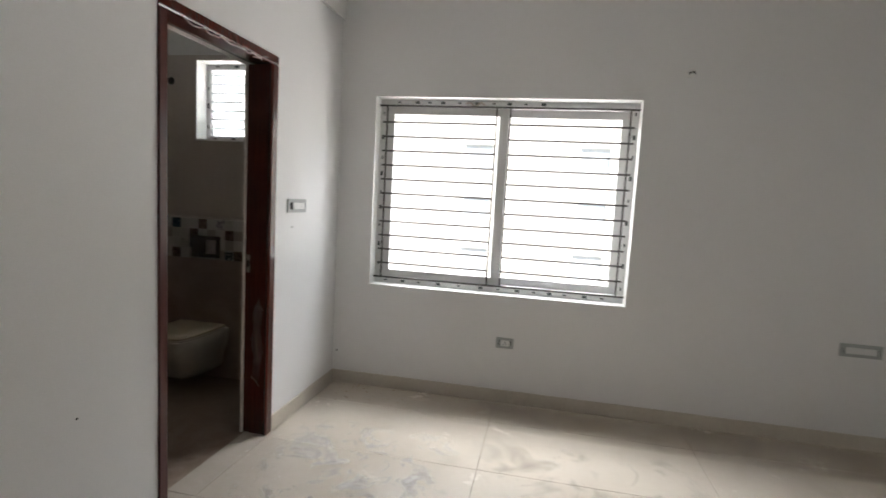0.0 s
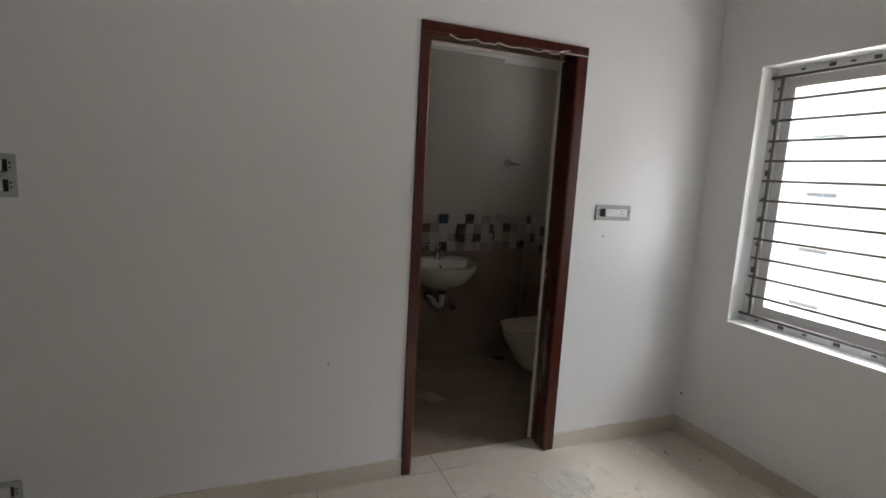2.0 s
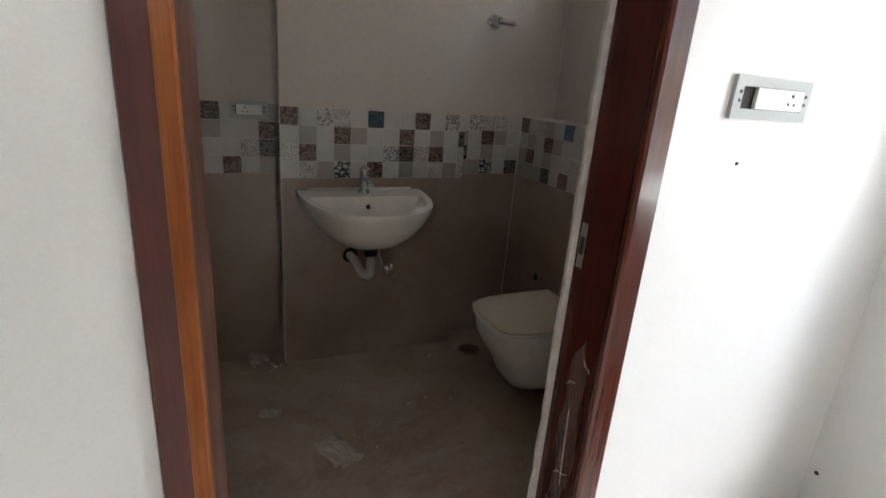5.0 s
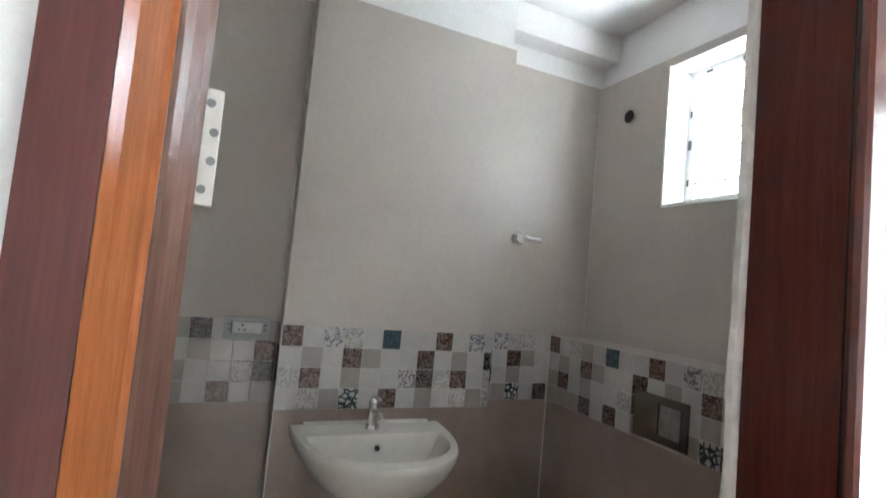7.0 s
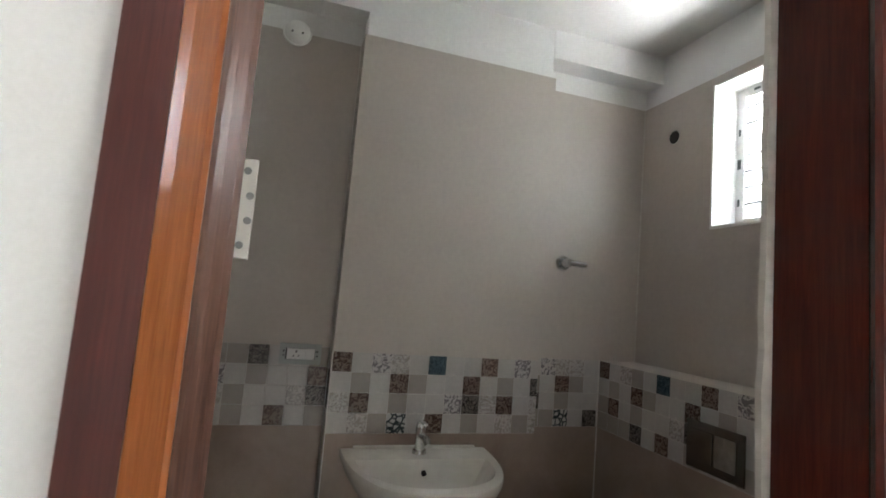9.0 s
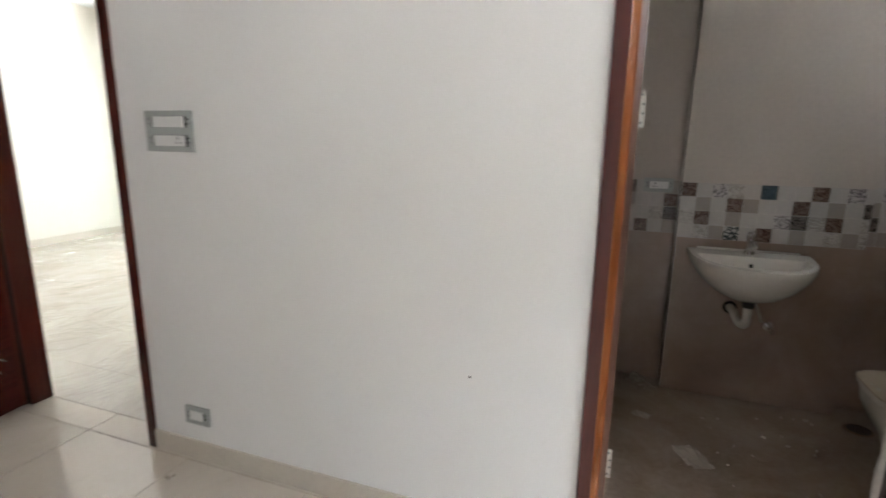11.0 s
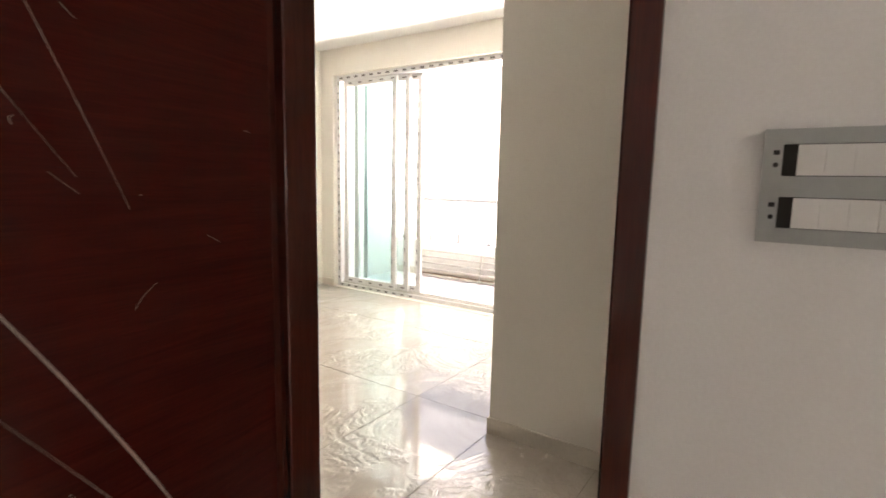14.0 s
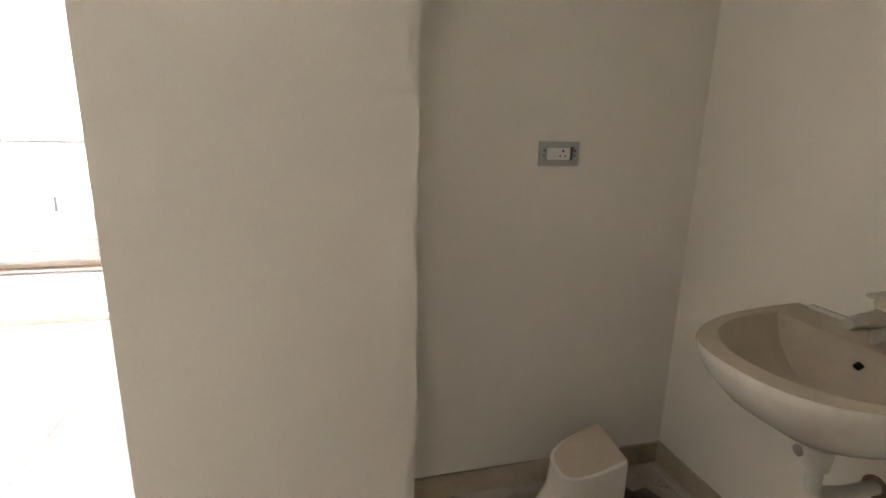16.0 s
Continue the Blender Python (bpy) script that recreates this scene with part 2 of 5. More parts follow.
PLATE_DULL = plain("dusty_steel", (0.36, 0.33, 0.30), 0.5, 0.7, 0.3)
RAIL_STEEL = plain("rail_steel", (0.20, 0.20, 0.20), 0.4, 0.5, 0.1)
GRILLE_PAINT = plain("grille_white", (0.42, 0.40, 0.37), 0.5, 0.0, 0.2)
DARK = plain("dark_hole", (0.012, 0.011, 0.010), 0.8)
PRINT = plain("film_print", (0.06, 0.07, 0.07), 0.5)
PLATE = stained("grid_plate_grey", (0.40, 0.42, 0.41), (0.34, 0.35, 0.34), 0.5, 6, 60, 0.5, 0.02)
MODULE = plain("module_white", (0.74, 0.74, 0.72), 0.35, 0.0, 0.05)
CERAMIC = stained("white_ceramic", (0.74, 0.71, 0.65), (0.60, 0.55, 0.46), 0.18, 4, 30, 0.55, 0.02)
DUSTY = stained("dusty_ceramic", (0.56, 0.49, 0.38), (0.44, 0.37, 0.27), 0.6, 6, 60, 0.8, 0.05)
PVC = plain("pvc_pipe", (0.62, 0.60, 0.55), 0.45, 0.0, 0.15)
RUBBER = plain("black_rubber", (0.02, 0.02, 0.02), 0.55)
GLASS = glass_mat("window_glass", (0.97, 0.99, 0.98))
BLUE_GLASS = glass_mat("sliding_glass", (0.90, 0.97, 0.97))
BLADE_SHADE = plain("louvre_shade", (0.34, 0.36, 0.36), 0.4)
LOUVRE = frosted("frosted_louvre", (0.66, 0.68, 0.68))
CREASE = plain("film_crease", (0.50, 0.42, 0.38), 0.3, 0.0, 0.3)
WRAP = stained("tap_wrap", (0.62, 0.58, 0.50), (0.50, 0.45, 0.37), 0.55, 12, 60, 0.6, 0.2)
DEBRIS = stained("plaster_debris", (0.42, 0.37, 0.31), (0.30, 0.25, 0.20), 0.9, 20, 90, 0.7, 0.3)
SMOKED = plain("smoked_plate", (0.30, 0.28, 0.26), 0.12, 1.0, 0.1)
CONCRETE = stained("concrete", (0.50, 0.48, 0.45), (0.40, 0.38, 0.35), 0.85, 0.6, 20, 0.6, 0.1)
FACADE = stained("facade_paint", (0.78, 0.77, 0.74), (0.70, 0.68, 0.64), 0.8, 0.4, 12, 0.5, 0.05)
FACADE_GLASS = plain("facade_glass", (0.58, 0.64, 0.70), 0.3)
GROUND = stained("ground_earth", (0.32, 0.28, 0.23), (0.24, 0.21, 0.17), 0.95, 0.1, 3, 0.7, 0.1)
BALCONY = stained("balcony_tile", (0.62, 0.62, 0.64), (0.54, 0.54, 0.56), 0.45, 1.5, 30, 0.5, 0.03)
RUST = plain("rusty_frame", (0.26, 0.17, 0.12), 0.8, 0.0, 0.3)
SMALL = {
    "W": stained("tile_white", (0.56, 0.54, 0.51), (0.47, 0.45, 0.42), 0.25, 14, 90, 0.6, 0.02),
    "G": stained("tile_grey", (0.36, 0.32, 0.28), (0.29, 0.26, 0.22), 0.3, 18, 90, 0.7, 0.03),
    "F": patterned("tile_flower", (0.56, 0.53, 0.50), (0.36, 0.33, 0.30), "wave", 26),
    "S": patterned("tile_swirl", (0.55, 0.52, 0.50), (0.20, 0.18, 0.19), "wave", 20),
    "B": patterned("tile_brown", (0.23, 0.175, 0.145), (0.070, 0.036, 0.027), "wave", 24),
    "D": patterned("tile_dark", (0.20, 0.18, 0.16), (0.035, 0.030, 0.028), "wave", 30),
    "U": patterned("tile_blue", (0.10, 0.145, 0.17), (0.025, 0.05, 0.070), "wave", 40),
    "N": patterned("tile_net", (0.50, 0.50, 0.48), (0.03, 0.045, 0.05), "cell", 45),
}


# ---- building tools ----
def thing(name, m, label, category, group="", kind=""):
    ob = new(name)
    ob.empty_display_size = 0.1
    ob.matrix_world = m
    return tagged(ob, label, category, group, kind)


def part(name, bm, material, parent=None, label="", smooth=False, kind=""):
    me = bpy.data.meshes.new(name)
    bmesh.ops.recalc_face_normals(bm, faces=bm.faces)
    bm.to_mesh(me)
    bm.free()
    me.materials.append(material)
    if smooth:
        me.shade_smooth()
        me.set_sharp_from_angle(angle=radians(35))
    ob = new(name, me)
    ob.parent = parent
    return tagged(ob, label, kind=kind)


def structure(name, bm, material, label, category="wall", smooth=False):
    ob = part(name, bm, material, None, label, smooth, "structure")
    ob["category"] = category
    return ob


def box(bm, x0, x1, y0, y1, z0, z1, bevel=0.0, turn=None):
    m = Matrix.LocRotScale(((x0 + x1) / 2, (y0 + y1) / 2, (z0 + z1) / 2), turn, (abs(x1 - x0), abs(y1 - y0), abs(z1 - z0)))
    vs = bmesh.ops.create_cube(bm, size=1, matrix=m)["verts"]
    if bevel:
        es = list({e for v in vs for e in v.link_edges})
        bmesh.ops.bevel(bm, geom=es, offset=bevel, segments=2, affect="EDGES", profile=0.6)
    return bm


def one_box(*a, **k):
    return box(bmesh.new(), *a, **k)


def cyl(bm, p, q, r0, r1=None, n=20, caps=True):
    """A round bar from p to q."""
    p, q = Vector(p), Vector(q)
    d = q - p
    m = Matrix.Translation((p + q) / 2) @ d.to_track_quat("Z", "Y").to_matrix().to_4x4()
    bmesh.ops.create_cone(bm, cap_ends=caps, segments=n, radius1=r0, radius2=r0 if r1 is None else r1, depth=d.length, matrix=m)
    return bm


def tube(bm, points, r, n=12):
    """A bent pipe through points."""
    pts = [Vector(p) for p in points]
    rings = []
    side = None
    for i, p in enumerate(pts):
        t = (pts[min(i + 1, len(pts) - 1)] - pts[max(i - 1, 0)]).normalized()
        if side is None:
            side = t.orthogonal().normalized()
        side = (side - t * side.dot(t)).normalized()
        up = t.cross(side)
        rings.append([bm.verts.new(p + r * (math.cos(a) * side + math.sin(a) * up)) for a in (2 * math.pi * k / n for k in range(n))])
    for a, b in zip(rings, rings[1:]):
        for k in range(n):
            bm.faces.new([a[k], a[(k + 1) % n], b[(k + 1) % n], b[k]])
    bm.faces.new(rings[0])
    bm.faces.new(rings[-1])
    return bm


def bent(points, r, steps=5):
    """Points with their corners rounded off by r."""
    out = [Vector(points[0])]
    for a, b, c in zip(points, points[1:], points[2:]):
        a, b, c = Vector(a), Vector(b), Vector(c)
        s, e = b + (a - b).normalized() * r, b + (c - b).normalized() * r
        for k in range(steps + 1):
            u = k / steps
            out.append(s * (1 - u) ** 2 + b * 2 * u * (1 - u) + e * u * u)
    return out + [Vector(points[-1])]


def loft(bm, rings, close_first=True, close_last=True):
    made = [[bm.verts.new(p) for p in r] for r in rings]
    n = len(made[0])
    for a, b in zip(made, made[1:]):
        for k in range(n):
            bm.faces.new([a[k], a[(k + 1) % n], b[(k + 1) % n], b[k]])
    if close_first:
        bm.faces.new(made[0])
    if close_last:
        bm.faces.new(made[-1])
    return bm


def extrude_profile(bm, pts, p0, p1, axis):
    """A bar with the cross-section pts, from p0 to p1 along an axis (x, y or z)."""
    def at(u, v, w):
        return {"z": (u, v, w), "y": (u, w, v), "x": (w, u, v)}[axis]
    return loft(bm, [[at(u, v, p0) for u, v in pts], [at(u, v, p1) for u, v in pts]])


def wall_bm(axis, c0, c1, a0, a1, z0, z1, holes=()):
    """A wall across x or y from c0 to c1, along the other axis from a0 to a1, with real openings (a0, a1, z0, z1)."""
    bm = bmesh.new()
    aa = sorted({a0, a1, *(v for h in holes for v in h[:2])})
    zz = sorted({z0, z1, *(v for h in holes for v in h[2:])})
    na, nz = len(aa) - 1, len(zz) - 1
    cache = {}

    def filled(i, j):
        if not (0 <= i < na and 0 <= j < nz):
            return False
        ca, cz = (aa[i] + aa[i + 1]) / 2, (zz[j] + zz[j + 1]) / 2
        return not any(h[0] < ca < h[1] and h[2] < cz < h[3] for h in holes)

    def vert(c, a, z):
        k = (c, a, z)
        if k not in cache:
            cache[k] = bm.verts.new((c, a, z) if axis == "x" else (a, c, z))
        return cache[k]

    for i in range(na):
        for j in range(nz):
            if not filled(i, j):
                continue
            A, B, Z, Y = aa[i], aa[i + 1], zz[j], zz[j + 1]
            for c in (c0, c1):
                bm.faces.new([vert(c, A, Z), vert(c, B, Z), vert(c, B, Y), vert(c, A, Y)])
            for di, dj, p, q in ((-1, 0, (A, Z), (A, Y)), (1, 0, (B, Z), (B, Y)), (0, -1, (A, Z), (B, Z)), (0, 1, (A, Y), (B, Y))):
                if not filled(i + di, j + dj):
                    bm.faces.new([vert(c0, *p), vert(c1, *p), vert(c1, *q), vert(c0, *q)])
    return bm


# ---- large structure ----
H = 2.94
BED_E, BED_S = 4.1, -4.57
BX, CX = -1.567, -1.458
PX, AX = -1.51, -1.661
WASH_Y = -2.765
D1 = (-1.733, -0.873)
D2 = (-4.475, -3.522)
WIN = (0.26, 2.03, 0.75, 2.08)
BWIN = (-1.155, -0.56, 1.735, 2.32)

structure("wall_west", wall_bm("x", -0.13, 0, BED_S, 0, 0, H, [(D1[0], D1[1], 0, 2.10), (D2[0], D2[1], 0, 2.10)]), PAINT,
          "off-white painted bedroom wall with two door openings")
structure("wall_north", wall_bm("y", 0, 0.23, -1.8, BED_E, -0.1, H, [WIN, BWIN]), PAINT, "off-white painted outer wall with a barred window")
structure("wall_south", wall_bm("y", BED_S - 0.13, BED_S, -0.13, BED_E, 0, H), PAINT, "off-white painted bedroom wall behind the open door")
structure("wall_east", wall_bm("x", BED_E, BED_E + 0.2, -8.6, 0.23, -0.1, H), PAINT, "plain off-white painted wall")
structure("beam", one_box(0.0, 0.018, BED_S, 0, 2.585, H), PAINT, "off-white plastered beam over the bedroom wall", "beam")
# bathroom
structure("wall_bath_west", wall_bm("x", BX - 0.15, BX - 0.012, -2.66, 0, -0.03, H), CEILING, "white plastered bathroom wall above its tiles")
structure("wall_bath_south", wall_bm("y", WASH_Y, -2.66, AX - 0.13, -0.13, -0.03, H), HALL_PAINT, "cream painted wall that carries the wash basin")
structure("ceiling_bath", one_box(BX - 0.012, -0.13, -2.66, 0, 2.58, 2.66), CEILING, "smooth white bathroom ceiling", "ceiling")
structure("column", one_box(BX - 0.011, CX - 0.012, -1.396 + 0.010, -0.569 - 0.010, -0.03, 2.58), CEILING, "white plastered column with a tiled face", "column")
structure("bath_beam", wall_bm("x", BX - 0.011, CX - 0.008, -2.66, -0.002, 2.45, 2.579, [(-1.386, -0.579, 2.45, 2.579)]), CEILING,
          "white plastered beam over the wall recesses", "beam")
structure("cistern_ledge", one_box(BX, -0.145, -0.19, -0.003, -0.03, 1.140), CEILING, "half-height boxed ledge for the hidden cistern", "ledge")


def lining(name, bm, material, label):
    return structure(name, bm, material, label, "wall tiles")


BAND0, BAND1, TOP = 0.863, 1.152, 2.354
LOWER = "glossy brown stone-look wall tiles"
UPPER = "pale beige stone-look wall tiles"
for nm, z0, z1, mt, lb in (("lower_tiles", -0.02, BAND0, TILE_LOW, LOWER), ("upper_tiles", BAND1, TOP, TILE_HIGH, UPPER)):
    lining(nm + "_recess_a", one_box(BX - 0.012, BX, -2.65, -1.398, z0, z1), mt, lb)
    lining(nm + "_recess_b", one_box(BX - 0.012, BX, -0.567, -0.012, z0, z1), mt, lb)
    lining(nm + "_column", one_box(CX - 0.012, CX, -1.396, -0.569, z0, z1), mt, lb)
    lining(nm + "_column_side_a", one_box(BX + 0.001, CX - 0.013, -1.396, -1.386, z0, z1), mt, lb)
    lining(nm + "_column_side_b", one_box(BX + 0.001, CX - 0.013, -0.579, -0.569, z0, z1), mt, lb)
    lining(nm + "_south", one_box(BX, -0.145, -2.66, -2.648, z0, z1), mt, lb)
lining("lower_tiles_ledge", one_box(BX + 0.001, -0.146, -0.200, -0.190, -0.02, BAND0), TILE_LOW, LOWER)
lining("upper_tiles_north", wall_bm("y", -0.015, -0.002, BX + 0.001, -0.146, 1.153, TOP, [BWIN]), TILE_HIGH, UPPER)
lining("ledge_top", one_box(BX + 0.001, -0.146, -0.1995, -0.0155, 1.1405, 1.1525), TILE_HIGH, "pale beige tiles on the cistern ledge")
lining("lower_tiles_door_side", wall_bm("x", -0.145, -0.1305, -2.648, -0.016, -0.02, BAND0, [(-1.70, -0.90, -0.02, BAND0)]), TILE_LOW, LOWER)
lining("upper_tiles_door_side", wall_bm("x", -0.145, -0.1305, -2.648, -0.016, BAND0, TOP, [(-1.70, -0.90, BAND0, 2.08)]), TILE_HIGH, UPPER)
GROUT_W = plain("white_grout", (0.66, 0.63, 0.58), 0.8, 0.0, 0.2)
bm = bmesh.new()
box(bm, BX, BX + 0.004, -0.019, -0.015, 1.156, TOP)
box(bm, BX, BX + 0.004, -0.204, -0.2, 0.0, 0.86)
box(bm, CX - 0.002, CX + 0.002, -1.399, -1.395, 0.0, 1.15)
structure("trim", bm, GROUT_W, "thin white grout lines in the tiled corners", "grout")
structure("floor_bath", one_box(BX, -0.135, -2.66, -0.19, -0.12, -0.01), BATH_FLOOR, "dusty brown bathroom floor tiles", "floor")

# hall and living room
structure("pillar", one_box(AX, PX, -4.607, -3.814, 0, H), HALL_PAINT, "cream painted pillar beside the wash corner", "pillar")
structure("wall_alcove", wall_bm("x", AX - 0.13, AX, -4.60, WASH_Y, 0, H), HALL_PAINT, "cream painted back wall of the wash corner")
structure("wall_living_north", wall_bm("y", -4.607, -4.47, -3.69, AX - 0.13, 0, H), HALL_PAINT, "cream painted living room wall")
SL = (-8.14, -4.75, 0.0, 2.63)
structure("wall_living_west", wall_bm("x", -3.91, -3.69, -8.56, -4.47, -0.1, H, [SL]), HALL_PAINT, "cream painted wall with a balcony opening")
structure("wall_living_south", wall_bm("y", -8.56, -8.36, -3.69, BED_E, -0.1, H), HALL_PAINT, "cream painted living room wall")
structure("hall_lining", wall_bm("x", -0.134, -0.1305, -4.69, WASH_Y, 0, H, [(D2[0], D2[1], 0, 2.10)]), HALL_PAINT, "cream painted hall side of the wall")
structure("living_lining", wall_bm("y", BED_S - 0.135, BED_S - 0.1305, -0.134, BED_E, 0, H), HALL_PAINT, "cream painted living room wall")
bm = bmesh.new()
box(bm, -3.91, BED_E + 0.2, -8.56, 0.23, H, H + 0.14)
structure("ceiling", bm, CEILING, "smooth white ceiling", "ceiling")
structure("block_below", one_box(-5.4, BED_E + 0.2, -8.56, 0.23, -9.0, -0.12), FACADE, "painted lower storeys of the apartment block", "building")

# floors: a bed of grout with the tiles laid on it
floor_bed = structure("floor_bedroom", one_box(-0.13, BED_E, BED_S, 0, -0.12, -0.003), GROUT, "cream vitrified floor tiles under building dust", "floor")
floor_liv = structure("floor_living", one_box(-3.77, -0.131, -8.36, WASH_Y, -0.12, -0.003), GROUT_L, "polished cream floor tiles with dried wet smears", "floor")
floor_liv_e = structure("floor_living_east", one_box(-0.130, BED_E, -8.36, BED_S - 0.135, -0.12, -0.003), GROUT, "polished cream floor tiles", "floor")


def skirting(runs, material=SKIRT, h=0.09, t=0.012):
    for axis, c, a0, a1, s in runs:
        lo, hi = sorted((c + 0.0008 * s, c + t * s))
        b = one_box(lo, hi, a0, a1, 0.0, h, 0.002) if axis == "x" else one_box(a0, a1, lo, hi, 0.0, h, 0.002)
        structure("baseboard", b, material, "cream tile skirting along the wall", "skirting")


skirting([("x", 0, D1[1] + 0.001, -0.0125, 1), ("x", 0, D2[1] + 0.001, D1[0] - 0.001, 1), ("x", 0, BED_S + 0.0125, D2[0] - 0.001, 1),
          ("y", 0, 0.0, BED_E - 0.0125, -1), ("y", BED_S, 0.0, BED_E - 0.0125, 1), ("x", BED_E, BED_S + 0.0125, -0.0125, -1)])
skirting([("x", PX, -4.607, -3.814, 1), ("x", -0.134, D2[1] + 0.001, WASH_Y - 0.0125, -1),
          ("x", -3.69, -8.347, -8.145, 1), ("y", -8.36, -3.69, BED_E, 1), ("y", -4.607, -3.69, PX + 0.012, -1)], HALL_SKIRT)

skirting([("x", AX, -3.813, WASH_Y - 0.0125, 1), ("y", WASH_Y, AX, -0.135, -1)], DIRTY_SKIRT)

# ---- doors ----
def jagged(z0, z1, x0, x1, ya, yb, amp, seed, n=40):
    """An upright strip of filler with one ragged edge."""
    rnd = random.Random(seed)
    rings = []
    for k in range(n + 1):
        z = z0 + (z1 - z0) * k / n
        e = yb + rnd.uniform(-amp, amp)
        rings.append([(x0, ya, z), (x1, ya, z), (x1, e, z), (x0, e, z)])
    return loft(bmesh.new(), rings)


def crease(bm, pts, w, y, rnd):
    """A thin raised fold of film on a face, through points (x, z)."""
    prev = None
    n = len(pts)
    for k, (x, z) in enumerate(pts):
        u = k / (n - 1)
        ww = 0.5 * w * (0.25 + math.sin(math.pi * u)) * rnd.uniform(0.6, 1.2)
        row = [bm.verts.new((x - ww, y, z)), bm.verts.new((x, y + 0.0012, z + ww * 0.4)), bm.verts.new((x + ww, y, z))]
        if prev:
            for a in (0, 1):
                bm.faces.new([prev[a], prev[a + 1], row[a + 1], row[a]])
        prev = row


def curve_pts(a, b, sag, n=14):
    out = []
    for k in range(n + 1):
        u = k / n
        s = sag * math.sin(math.pi * u)
        out.append((a[0] + (b[0] - a[0]) * u + s, a[1] + (b[1] - a[1]) * u + s * 0.6))
    return out


def shifted(bm, v):
    bmesh.ops.translate(bm, verts=bm.verts, vec=v)
    return bm


def bath_door():
    base = Vector((0, (D1[0] + D1[1]) / 2, 0))
    door = thing("door_1", Matrix.Translation(base), "polished red-brown wooden bathroom door frame without its leaf", "door", kind="structure")
    inv = -base
    a, b = D1
    top = 2.0515
    left = [(0.010, a + 0.003), (0.010, a + 0.042), (-0.004, a + 0.0445), (-0.140, a + 0.0445), (-0.140, a + 0.003)]
    part("jamb", shifted(extrude_profile(bmesh.new(), left, 0, top, "z"), inv), MAROON, door, "maroon polished jamb")
    splay = [(0.0098, a + 0.0426), (-0.002, a + 0.0485), (-0.036, a + 0.0610), (-0.041, a + 0.0655), (-0.047, a + 0.0655), (-0.050, a + 0.0620), (-0.050, a + 0.0448)]
    part("jamb_reveal", shifted(extrude_profile(bmesh.new(), splay, 0, top, "z"), inv), AMBER_LIT, door, "polished reveal in its amber window-lit tone")
    reb = [(-0.0503, a + 0.0448)] + [(x, a + y + 0.009) for x, y in ((-0.0503, 0.0555), (-0.060, 0.0590), (-0.070, 0.0575), (-0.080, 0.0635), (-0.088, 0.0615), (-0.098, 0.0665), (-0.108, 0.0645), (-0.119, 0.070), (-0.130, 0.068), (-0.140, 0.075))] + [(-0.140, a + 0.0448)]
    part("rebate", shifted(extrude_profile(bmesh.new(), reb, 0, top, "z"), inv), RAW_WOOD, door, "raw grooved wood rebate")
    right = [(0.010, b), (0.010, b - 0.048), (0.007, b - 0.056), (0.000, b - 0.0595), (-0.007, b - 0.056), (-0.011, b - 0.053),
             (-0.098, b - 0.056), (-0.101, b - 0.047), (-0.140, b - 0.047), (-0.140, b)]
    # same polish as the opposite reveal, with its shade put into the colour
    part("jamb", shifted(extrude_profile(bmesh.new(), right, 0, top, "z"), inv), REDWOOD, door, "dark red polished jamb")
    head = [(0.010, 2.10), (0.010, 2.062), (0.006, 2.055), (-0.002, 2.052), (-0.010, 2.055), (-0.098, 2.052), (-0.101, 2.060), (-0.140, 2.060), (-0.140, 2.10)]
    part("head", shifted(extrude_profile(bmesh.new(), head, a, b, "y"), inv), REDWOOD, door, "dark red polished head")
    part("filler", shifted(jagged(0.0, 2.05, -0.152, -0.1415, b - 0.01, b - 0.062, 0.003, 3), inv), GROUT_W, door, "rough white filler strip")
    bm = bmesh.new()
    box(bm, -0.152, -0.1415, a + 0.02, b - 0.02, 2.045, 2.075)
    part("filler", shifted(bm, inv), GROUT_W, door, "white filler under the head")
    for z0 in (0.25, 1.394, 1.94):
        h = part("hinge", shifted(one_box(-0.1455, -0.1410, a + 0.068, a + 0.098, z0, z0 + 0.105, 0.001), inv), SATIN, door, "bare steel hinge flap")
        for k, dy in enumerate((0.088, 0.093, 0.093, 0.088)):
            z = z0 + 0.014 + 0.026 * k
            part("screw_hole", shifted(cyl(bmesh.new(), (-0.1400, a + dy, z), (-0.1408, a + dy, z), 0.0040, n=12), inv), RAIL_STEEL, h)
    sp = part("strike_plate", shifted(one_box(-0.1325, -0.113, b - 0.0485, b - 0.0472, 0.925, 1.025, 0.0004), inv), PLATE_DULL, door, "dull steel strike plate")
    part("latch_hole", shifted(one_box(-0.1295, -0.1155, b - 0.0491, b - 0.0486, 0.955, 0.995), inv), DARK, sp)
    rnd = random.Random(8)
    # loose protective film: a rolled strip below the head and torn pieces on the jamb
    pts = [(0.010 + rnd.uniform(-0.002, 0.005), a + 0.13 + 0.56 * k / 26, 2.052 - 0.010 * abs(math.sin(k * 0.55)) + rnd.uniform(-0.004, 0.005)) for k in range(27)]
    part("film_roll", shifted(tube(bmesh.new(), pts, 0.0035, 6), inv), FILM, door, "curled clear protective film")
    for z0, z1, x0, x1 in ((0.30, 0.78, -0.092, -0.012),):
        part("torn_film", shifted(film_sheet(x0, x1, b - 0.0592, z0, z1, -1, int(z0 * 10)), inv), HAZE, door, "torn hazy film clinging to the jamb")
    bm = bmesh.new()
